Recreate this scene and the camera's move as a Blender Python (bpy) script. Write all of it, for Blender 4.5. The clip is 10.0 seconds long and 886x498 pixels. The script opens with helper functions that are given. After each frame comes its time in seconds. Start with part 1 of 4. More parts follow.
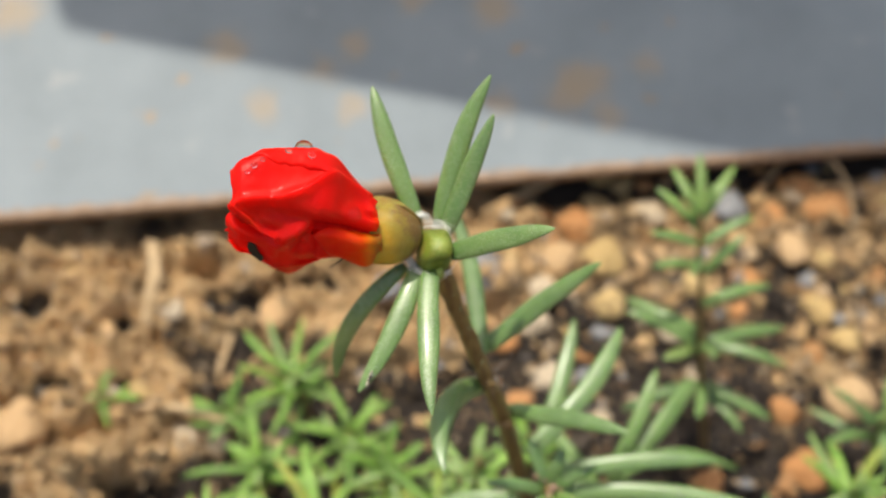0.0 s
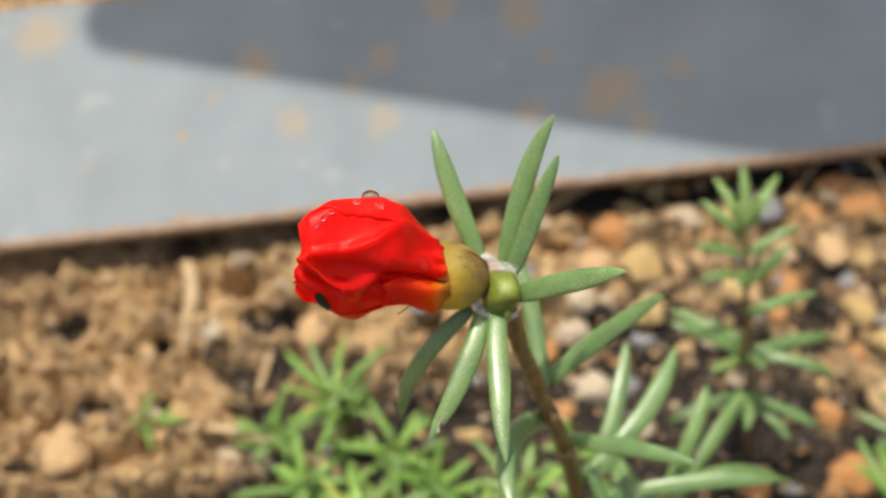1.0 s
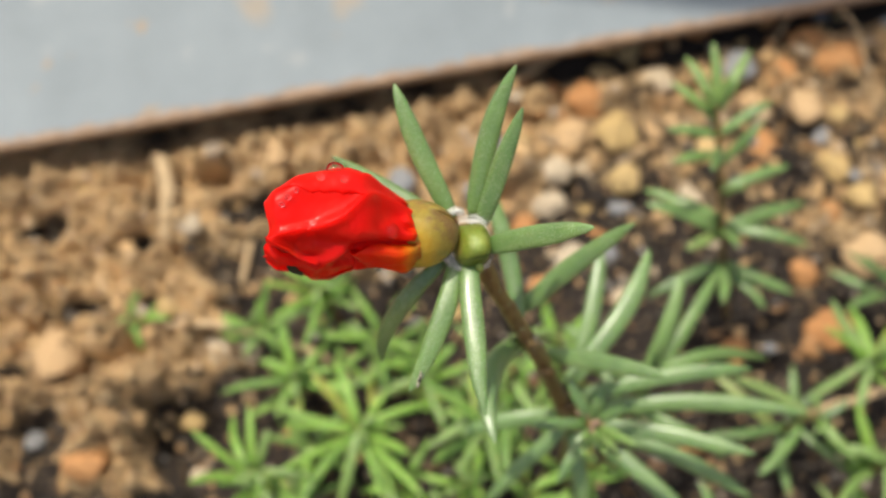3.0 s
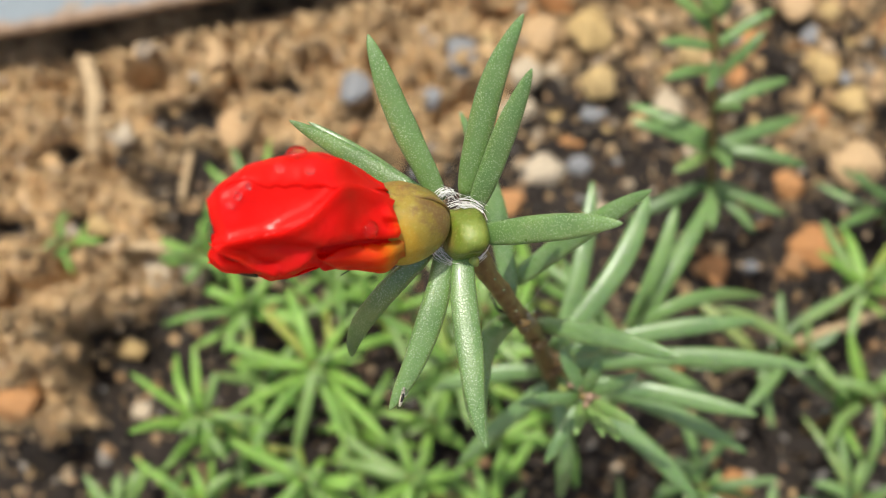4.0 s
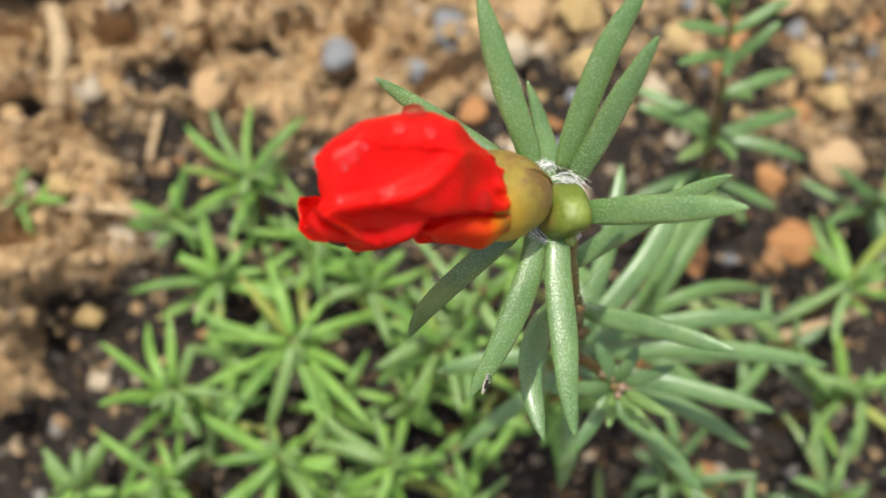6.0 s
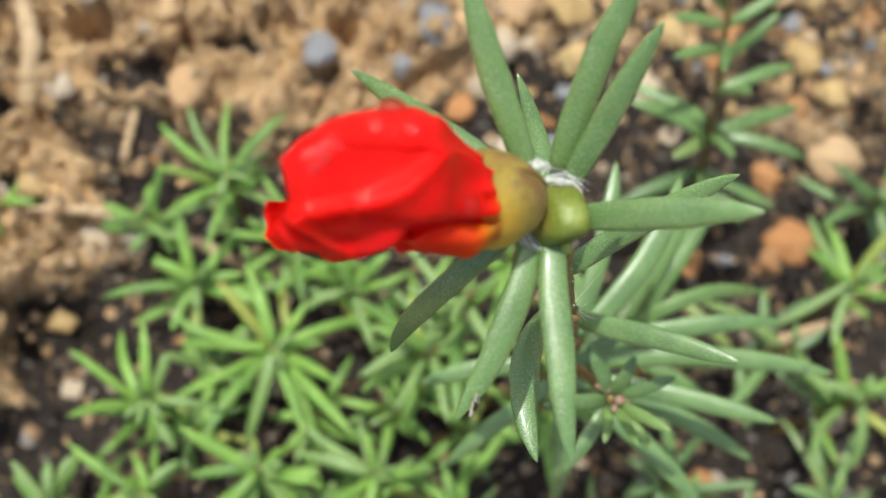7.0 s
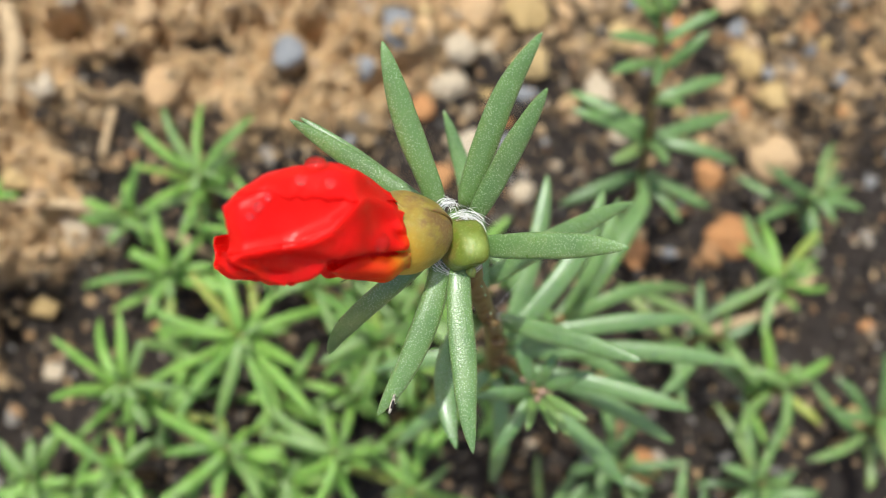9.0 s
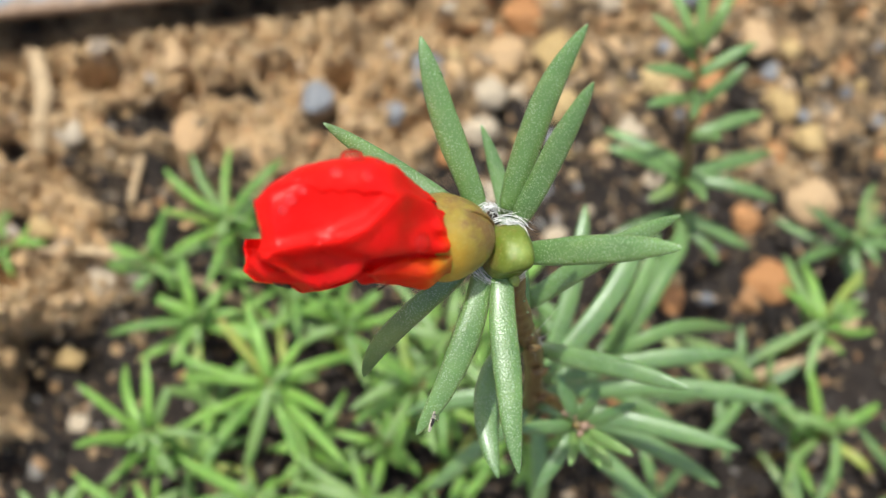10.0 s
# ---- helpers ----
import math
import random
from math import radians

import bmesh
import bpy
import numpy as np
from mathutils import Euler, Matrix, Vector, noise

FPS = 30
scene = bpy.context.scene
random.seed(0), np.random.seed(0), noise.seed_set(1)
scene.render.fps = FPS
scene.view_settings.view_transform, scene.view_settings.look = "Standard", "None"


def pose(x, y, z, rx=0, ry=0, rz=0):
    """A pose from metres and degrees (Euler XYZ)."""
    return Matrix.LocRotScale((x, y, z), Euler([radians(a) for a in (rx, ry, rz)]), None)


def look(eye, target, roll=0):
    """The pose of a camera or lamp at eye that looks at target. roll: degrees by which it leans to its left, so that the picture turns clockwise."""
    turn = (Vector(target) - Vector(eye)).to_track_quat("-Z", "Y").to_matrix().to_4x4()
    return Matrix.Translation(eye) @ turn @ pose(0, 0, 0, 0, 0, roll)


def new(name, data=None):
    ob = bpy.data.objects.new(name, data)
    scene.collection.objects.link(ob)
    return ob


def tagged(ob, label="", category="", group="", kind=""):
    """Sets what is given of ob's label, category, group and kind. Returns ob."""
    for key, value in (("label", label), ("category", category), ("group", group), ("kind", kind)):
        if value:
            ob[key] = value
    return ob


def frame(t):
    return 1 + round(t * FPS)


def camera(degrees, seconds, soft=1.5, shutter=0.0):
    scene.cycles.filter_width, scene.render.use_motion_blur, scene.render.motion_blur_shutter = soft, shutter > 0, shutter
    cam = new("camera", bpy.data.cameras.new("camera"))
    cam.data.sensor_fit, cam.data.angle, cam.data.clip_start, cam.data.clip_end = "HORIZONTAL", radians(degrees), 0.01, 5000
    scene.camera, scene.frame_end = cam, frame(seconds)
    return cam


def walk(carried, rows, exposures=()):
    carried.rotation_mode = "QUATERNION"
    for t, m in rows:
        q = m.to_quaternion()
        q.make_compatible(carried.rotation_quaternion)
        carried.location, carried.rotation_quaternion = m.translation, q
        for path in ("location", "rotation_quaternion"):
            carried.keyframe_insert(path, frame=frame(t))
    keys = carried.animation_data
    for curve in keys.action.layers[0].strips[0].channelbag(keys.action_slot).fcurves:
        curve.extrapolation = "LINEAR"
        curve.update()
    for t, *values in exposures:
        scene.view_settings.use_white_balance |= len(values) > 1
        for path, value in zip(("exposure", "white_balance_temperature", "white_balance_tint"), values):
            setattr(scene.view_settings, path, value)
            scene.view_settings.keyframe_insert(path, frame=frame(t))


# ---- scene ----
cam = camera(43.35, 10.0, soft=1.1)
# a phone held close: a small aperture, focused on the flower head
cam.data.dof.use_dof = True
cam.data.dof.focus_distance = 0.125
cam.data.dof.aperture_fstop = 21.0
PATH = [
    (0, 0.00119, -0.07619, 0.32907, 29.866, -0.137, 0.379),
    (0.5, -0.00492, -0.06977, 0.32594, 29.699, 0.458, -0.084),
    (1, -0.00561, -0.06922, 0.33139, 29.368, 1.395, -0.700),
    (1.5, -0.00280, -0.06467, 0.31836, 29.094, 2.053, -1.133),
    (2, 0.00154, -0.06457, 0.31627, 28.197, 2.307, -1.778),
    (2.5, -0.00137, -0.06020, 0.32269, 25.107, 2.222, -2.791),
    (3, -0.00319, -0.05343, 0.33890, 20.331, 1.908, -4.094),
    (3.2, -0.00580, -0.05098, 0.33918, 18.576, 1.571, -4.432),
    (4.3, -0.00724, -0.02649, 0.30791, 12.332, -1.766, -5.397),
    (4.5, -0.00814, -0.02727, 0.30597, 11.889, -2.437, -5.217),
    (5, -0.01776, -0.02297, 0.30915, 11.319, -4.159, -4.892),
    (5.2, -0.01933, -0.02475, 0.30844, 11.669, -4.483, -4.425),
    (6.3, -0.02651, -0.02695, 0.30603, 12.304, -6.104, -3.626),
    (6.5, -0.02547, -0.02682, 0.30638, 12.173, -6.171, -3.715),
    (7, -0.02395, -0.02375, 0.29623, 12.201, -6.381, -3.972),
    (7.5, -0.02506, -0.02632, 0.30009, 12.603, -6.741, -4.146),
    (8, -0.02160, -0.02248, 0.29668, 12.844, -7.015, -4.351),
    (8.5, -0.01920, -0.02094, 0.30075, 12.135, -7.141, -4.219),
    (9, -0.01948, -0.02267, 0.31717, 10.805, -7.278, -3.749),
    (9.5, -0.01970, -0.02215, 0.31566, 10.990, -7.041, -3.552),
    (10, -0.02051, -0.02782, 0.30931, 14.398, -5.874, -3.911),
]
walk(cam, [(t, pose(x, y, z, rx, ry, rz)) for t, x, y, z, rx, ry, rz in PATH], exposures=[(0.0, 0.47, 6850, 6), (3.2, 0.45, 6850, 6), (4.3, 0.46, 6380, 5), (6.4, 0.46, 6330, 5), (7.4, 0.50, 6080, 4), (10.0, 0.53, 6050, 4)])

# ---- light: a high sun from beyond the plate, clear sky ----
SUN = Vector((-0.15, 0.24, 0.96)).normalized()
world = bpy.data.worlds.new("world")
scene.world = world
world.use_nodes = True
wn = world.node_tree
sky = wn.nodes.new("ShaderNodeTexSky")
sky.sky_type = "NISHITA"
sky.sun_disc = False
sky.sun_elevation = math.asin(SUN.z)
sky.sun_rotation = math.atan2(SUN.x, SUN.y)
wn.links.new(sky.outputs[0], wn.nodes["Background"].inputs[0])
wn.nodes["Background"].inputs[1].default_value = 0.112
sky.dust_density = 5.0
sky.ozone_density = 0.3
sun_data = bpy.data.lights.new("sun", "SUN")
sun_data.energy = 2.9
sun_data.angle = radians(0.53)
sun_data.color = (1.0, 0.95, 0.87)
sun = new("sun", sun_data)
sun.matrix_world = look(SUN * 3, (0, 0, 0))


# ---- materials ----
def material(name):
    m = bpy.data.materials.new(name)
    m.use_nodes = True
    return m, m.node_tree, m.node_tree.nodes["Principled BSDF"]


def node(nt, kind, **values):
    n = nt.nodes.new("ShaderNode" + kind)
    for key, value in values.items():
        n.inputs[key.replace("_", " ")].default_value = value
    return n


def ramp(nt, fac, stops):
    r = nt.nodes.new("ShaderNodeValToRGB")
    while len(r.color_ramp.elements) < len(stops):
        r.color_ramp.elements.new(0.5)
    for e, (at, colour) in zip(r.color_ramp.elements, stops):
        e.position = at
        e.color = (*colour, 1)
    nt.links.new(fac, r.inputs[0])
    return r.outputs[0]


def grey(a, b):
    return [(a[0], (a[1],) * 3), (b[0], (b[1],) * 3)]


def mixed(nt, fac, a, b, how="MIX"):
    m = nt.nodes.new("ShaderNodeMix")
    m.data_type, m.blend_type = "RGBA", how
    for s, v in ((m.inputs[0], fac), (m.inputs[6], a), (m.inputs[7], b)):
        if isinstance(v, bpy.types.NodeSocket):
            nt.links.new(v, s)
        elif isinstance(v, (int, float)):
            s.default_value = v
        else:
            s.default_value = (*v, 1)
    return m.outputs[2]


def coords(nt):
    return nt.nodes.new("ShaderNodeTexCoord").outputs["Object"]


def noise_of(nt, at, scale, detail=4.0, rough=0.55):
    n = node(nt, "TexNoise", Scale=scale, Detail=detail, Roughness=rough)
    nt.links.new(at, n.inputs["Vector"])
    return n.outputs[0]


def bumped(nt, bsdf, height, strength, distance):
    b = node(nt, "Bump", Strength=strength, Distance=distance)
    nt.links.new(height, b.inputs["Height"])
    nt.links.new(b.outputs[0], bsdf.inputs["Normal"])


def leaf_material(name, dark, light, pale, dots, rough, gloss=0.10, aged=0.0, grain=3600.0):
    """Fleshy leaf skin: two greens, a bloom of pale crystal cells, a waxy gloss."""
    m, nt, b = material(name)
    at = coords(nt)
    info = nt.nodes.new("ShaderNodeObjectInfo").outputs["Random"]
    broad = ramp(nt, noise_of(nt, at, 160, 3), [(0.32, dark), (0.68, light)])
    tone = mixed(nt, ramp(nt, info, grey((0.0, 0.0), (1.0, 0.5))), broad, light)
    if aged:
        tone = mixed(nt, ramp(nt, info, grey((0.10, 0.55), (0.30, 0.0))), tone, (dark[0] * 0.6, dark[1] * 0.62, dark[2] * 0.7))
        tone = mixed(nt, ramp(nt, info, grey((0.90, 0.0), (0.97, aged))), tone, (0.36, 0.31, 0.07))
    cells = node(nt, "TexVoronoi", Scale=grain)
    nt.links.new(at, cells.inputs["Vector"])
    spots = ramp(nt, cells.outputs["Distance"], grey((0.10, dots), (0.45, 0.0)))
    patch = ramp(nt, noise_of(nt, at, 420, 2), grey((0.35, 0.45), (0.65, 1.0)))
    fac = mixed(nt, 1.0, spots, patch, "MULTIPLY")
    nt.links.new(mixed(nt, fac, tone, pale), b.inputs["Base Color"])
    nt.links.new(ramp(nt, noise_of(nt, at, 700, 3), grey((0.3, rough - 0.08), (0.7, rough + 0.14))), b.inputs["Roughness"])
    b.inputs["Subsurface Weight"].default_value = 0.30
    b.inputs["Subsurface Radius"].default_value = (0.4, 0.8, 0.2)
    b.inputs["Subsurface Scale"].default_value = 0.0020
    b.inputs["Specular IOR Level"].default_value = 0.35 + gloss
    b.inputs["Coat Weight"].default_value = gloss
    b.inputs["Coat Roughness"].default_value = 0.22
    bumped(nt, b, cells.outputs["Distance"], 0.4, 0.0001)
    return m


LEAF = leaf_material("leaf_skin", (0.080, 0.158, 0.042), (0.148, 0.252, 0.073), (0.56, 0.65, 0.48), 0.50, 0.35, 0.32, 0.0, 4500.0)
LEAF_YOUNG = leaf_material("young_leaf_skin", (0.112, 0.194, 0.048), (0.190, 0.288, 0.086), (0.40, 0.52, 0.25), 0.35, 0.42, 0.05)
LEAF_GREY = leaf_material("grey_leaf_skin", (0.086, 0.160, 0.043), (0.160, 0.262, 0.080), (0.46, 0.55, 0.40), 0.25, 0.36, 0.12, 0.3)
LEAF_LOW = leaf_material("low_leaf_skin", (0.106, 0.214, 0.034), (0.228, 0.382, 0.074), (0.40, 0.50, 0.24), 0.12, 0.46, 0.03, 0.6)


def petal_material():
    m, nt, b = material("petal")
    at = coords(nt)
    tint = nt.nodes.new("ShaderNodeAttribute")
    tint.attribute_name = "tint"
    mottle = noise_of(nt, at, 700, 4)
    wob = node(nt, "Math")
    wob.operation = "MULTIPLY_ADD"
    nt.links.new(mottle, wob.inputs[0])
    wob.inputs[1].default_value = 0.30
    nt.links.new(tint.outputs["Fac"], wob.inputs[2])
    base = ramp(nt, wob.outputs[0], [(0.20, (0.96, 0.013, 0.009)), (0.42, (0.96, 0.026, 0.007)), (0.66, (0.95, 0.125, 0.006)), (0.84, (0.84, 0.35, 0.02)), (1.0, (0.34, 0.26, 0.035))])
    nt.links.new(mixed(nt, ramp(nt, noise_of(nt, at, 190, 3), grey((0.4, 0.0), (0.75, 0.35))), base, (0.60, 0.004, 0.010)), b.inputs["Base Color"])
    nt.links.new(ramp(nt, noise_of(nt, at, 420, 3), grey((0.35, 0.36), (0.65, 0.55))), b.inputs["Roughness"])
    b.inputs["Specular IOR Level"].default_value = 0.22
    nt.links.new(ramp(nt, noise_of(nt, at, 330, 2), grey((0.42, 0.04), (0.62, 0.55))), b.inputs["Coat Weight"])
    b.inputs["Coat Roughness"].default_value = 0.19
    b.inputs["Subsurface Weight"].default_value = 0.2
    b.inputs["Subsurface Radius"].default_value = (1.0, 0.12, 0.06)
    b.inputs["Subsurface Scale"].default_value = 0.0012
    streak = nt.nodes.new("ShaderNodeMapping")
    streak.inputs["Scale"].default_value = (420, 1900, 1900)
    nt.links.new(at, streak.inputs["Vector"])
    bumped(nt, b, noise_of(nt, streak.outputs[0], 1.0, 4, 0.65), 0.4, 0.00016)
    through_light = node(nt, "BsdfTranslucent", Color=(1.0, 0.05, 0.025, 1))
    both = node(nt, "MixShader", Fac=0.54)
    nt.links.new(b.outputs[0], both.inputs[1])
    nt.links.new(through_light.outputs[0], both.inputs[2])
    nt.links.new(both.outputs[0], nt.nodes["Material Output"].inputs[0])
    return m


PETAL = petal_material()


def calyx_material(name, green, yellow, brown, flush):
    """Waxy skin mottled green, yellow and brown; the attribute "flush" turns it to the colour given."""
    m, nt, b = material(name)
    at = coords(nt)
    base = ramp(nt, noise_of(nt, at, 210, 5, 0.65), [(0.30, green), (0.43, yellow), (0.50, yellow), (0.60, brown)])
    where = nt.nodes.new("ShaderNodeAttribute")
    where.attribute_name = "flush"
    add = node(nt, "Math")
    add.operation = "MULTIPLY_ADD"
    nt.links.new(noise_of(nt, at, 500, 4), add.inputs[0])
    add.inputs[1].default_value = 0.5
    nt.links.new(where.outputs["Fac"], add.inputs[2])
    base = mixed(nt, ramp(nt, add.outputs[0], grey((0.35, 0.0), (1.05, 1.0))), base, flush)
    fine = ramp(nt, noise_of(nt, at, 2600, 3), grey((0.55, 0.0), (0.72, 0.22)))
    nt.links.new(mixed(nt, fine, base, (0.52, 0.48, 0.18)), b.inputs["Base Color"])
    nt.links.new(ramp(nt, noise_of(nt, at, 800, 3), grey((0.3, 0.30), (0.7, 0.52))), b.inputs["Roughness"])
    b.inputs["Subsurface Weight"].default_value = 0.15
    b.inputs["Subsurface Scale"].default_value = 0.001
    bumped(nt, b, noise_of(nt, at, 1100, 5, 0.7), 0.55, 0.00025)
    return m


CALYX = calyx_material("calyx_skin", (0.14, 0.165, 0.030), (0.27, 0.205, 0.033), (0.185, 0.105, 0.035), (0.46, 0.28, 0.022))
BUD = calyx_material("bud_skin", (0.085, 0.130, 0.014), (0.135, 0.175, 0.018), (0.19, 0.15, 0.030), (0.34, 0.42, 0.10))


def stem_material():
    m, nt, b = material("stem_skin")
    at = coords(nt)
    stretch = nt.nodes.new("ShaderNodeMapping")
    stretch.inputs["Scale"].default_value = (900, 900, 130)
    nt.links.new(at, stretch.inputs["Vector"])
    nt.links.new(ramp(nt, noise_of(nt, stretch.outputs[0], 1.0, 4), [(0.3, (0.11, 0.056, 0.022)), (0.55, (0.19, 0.120, 0.042)), (0.75, (0.25, 0.19, 0.065))]), b.inputs["Base Color"])
    b.inputs["Roughness"].default_value = 0.45
    bumped(nt, b, noise_of(nt, stretch.outputs[0], 1.5, 3), 0.3, 0.0002)
    return m


STEM = stem_material()


def plain(name, colour, rough, spread=0.25, scale=300.0):
    """A matte material with mottling at two scales."""
    m, nt, b = material(name)
    at = coords(nt)
    dark = tuple(c * (1 - spread) for c in colour)
    light = tuple(min(1.0, c * (1 + spread)) for c in colour)
    nt.links.new(ramp(nt, noise_of(nt, at, scale, 6, 0.65), [(0.3, dark), (0.7, light)]), b.inputs["Base Color"])
    b.inputs["Roughness"].default_value = rough
    bumped(nt, b, noise_of(nt, at, scale * 4, 4), 0.4, 0.0004)
    return m


HAIR = plain("white_hair", (0.84, 0.83, 0.80), 0.4, 0.06)
ROT = plain("dark_spot", (0.010, 0.006, 0.006), 0.5)
STRAW = plain("straw", (0.46, 0.33, 0.19), 0.85, 0.4, 700)
NODE_SKIN = plain("pink_node", (0.30, 0.19, 0.13), 0.7, 0.3, 900)


def water_material():
    """Clear water: light passes through, half of it bent, with a mirror gloss at the rim."""
    m, nt, b = material("water")
    nt.nodes.remove(b)
    clear = nt.nodes.new("ShaderNodeBsdfTransparent")
    bent = node(nt, "BsdfRefraction", Roughness=0.0, IOR=1.33)
    gloss = node(nt, "BsdfGlossy", Roughness=0.055)
    both = node(nt, "MixShader", Fac=0.5)
    nt.links.new(clear.outputs[0], both.inputs[1])
    nt.links.new(bent.outputs[0], both.inputs[2])
    rim = node(nt, "Fresnel", IOR=1.33)
    out = nt.nodes.new("ShaderNodeMixShader")
    nt.links.new(rim.outputs[0], out.inputs[0])
    nt.links.new(both.outputs[0], out.inputs[1])
    nt.links.new(gloss.outputs[0], out.inputs[2])
    nt.links.new(out.outputs[0], nt.nodes["Material Output"].inputs[0])
    return m


WATER = water_material()


def soil_material(name, crumbs=False):
    """Loose earth: dark humus where the plants stand, tan sandy crumbs elsewhere; the humus colour also paints shade
    into hollows.
    """
    m, nt, b = material(name)
    at = coords(nt)
    where = nt.nodes.new("ShaderNodeAttribute")
    where.attribute_name = "sand"
    grain = noise_of(nt, at, 500, 6, 0.7)
    blot = noise_of(nt, at, 75, 5, 0.6)
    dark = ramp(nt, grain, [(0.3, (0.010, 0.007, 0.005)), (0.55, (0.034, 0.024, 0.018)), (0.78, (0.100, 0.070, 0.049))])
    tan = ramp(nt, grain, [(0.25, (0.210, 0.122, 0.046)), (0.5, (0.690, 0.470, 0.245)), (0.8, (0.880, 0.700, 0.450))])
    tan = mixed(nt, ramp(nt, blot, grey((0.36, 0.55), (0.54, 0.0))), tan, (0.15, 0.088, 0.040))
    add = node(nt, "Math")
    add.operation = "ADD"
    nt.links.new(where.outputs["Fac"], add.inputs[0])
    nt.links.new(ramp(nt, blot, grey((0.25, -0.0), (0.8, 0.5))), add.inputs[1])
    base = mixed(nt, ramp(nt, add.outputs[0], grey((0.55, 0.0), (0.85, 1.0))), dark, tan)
    if crumbs:
        isle = nt.nodes.new("ShaderNodeNewGeometry").outputs["Random Per Island"]
        base = mixed(nt, 0.75, base, ramp(nt, isle, [(0.0, (0.20, 0.16, 0.12)), (0.22, (0.66, 0.56, 0.46)), (0.45, (1.0, 0.94, 0.84)), (1.0, (1.0, 1.0, 1.0))]), "MULTIPLY")
        grit = ramp(nt, isle, [(0.0, (0.50, 0.25, 0.10)), (0.3, (0.60, 0.38, 0.20)), (0.6, (0.62, 0.48, 0.32)), (1.0, (0.42, 0.40, 0.38))])
        pick = node(nt, "Math")
        pick.operation = "PINGPONG"
        nt.links.new(isle, pick.inputs[0])
        pick.inputs[1].default_value = 0.037
        base = mixed(nt, ramp(nt, pick.outputs[0], grey((0.0310, 0.0), (0.0315, 0.85))), base, grit)
        wet = node(nt, "Math")
        wet.operation = "PINGPONG"
        nt.links.new(isle, wet.inputs[0])
        wet.inputs[1].default_value = 0.0113
        nt.links.new(ramp(nt, wet.outputs[0], grey((0.0106, 0.9), (0.0107, 0.16))), b.inputs["Roughness"])
    else:
        b.inputs["Roughness"].default_value = 0.9
    nt.links.new(base, b.inputs["Base Color"])
    bumped(nt, b, grain, 1.0, 0.0016)
    return m


SOIL = soil_material("soil")
CRUMB = soil_material("soil_crumb", True)


def stone_material(name, dark, mid, light, rough=0.6):
    m, nt, b = material(name)
    at = coords(nt)
    info = nt.nodes.new("ShaderNodeObjectInfo").outputs["Random"]
    body = ramp(nt, noise_of(nt, at, 130, 6, 0.62), [(0.3, dark), (0.5, mid), (0.72, light)])
    body = mixed(nt, ramp(nt, info, grey((0.0, 0.0), (1.0, 0.45))), body, light)
    dirt = ramp(nt, noise_of(nt, at, 420, 5, 0.7), grey((0.50, 0.0), (0.70, 0.6)))
    nt.links.new(mixed(nt, dirt, body, (0.20, 0.125, 0.066)), b.inputs["Base Color"])
    b.inputs["Roughness"].default_value = rough
    bumped(nt, b, noise_of(nt, at, 700, 5, 0.7), 0.5, 0.0006)
    return m


STONES = {
    "orange": stone_material("orange_stone", (0.317, 0.123, 0.04), (0.493, 0.22, 0.075), (0.581, 0.317, 0.132)),
    "peach": stone_material("peach_stone", (0.405, 0.22, 0.097), (0.546, 0.343, 0.167), (0.616, 0.449, 0.264)),
    "tan": stone_material("tan_stone", (0.405, 0.246, 0.079), (0.572, 0.387, 0.15), (0.651, 0.493, 0.264)),
    "cream": stone_material("cream_stone", (0.405, 0.299, 0.185), (0.528, 0.422, 0.29), (0.598, 0.51, 0.387)),
    "grey": stone_material("grey_stone", (0.14, 0.145, 0.15), (0.22, 0.228, 0.24), (0.34, 0.345, 0.36)),
}


RUST = [(-76, 180, 6), (18, 199, 7), (51, 170, 7), (58, 156, 4), (-31, 182, 5), (-61, 157, 4.5), (-31, 157, 4.5), (-41, 172, 3.5), (21, 160, 3.5), (72, 177, 4), (-11, 202, 5), (43, 164, 6), (-152, 192, 8)]


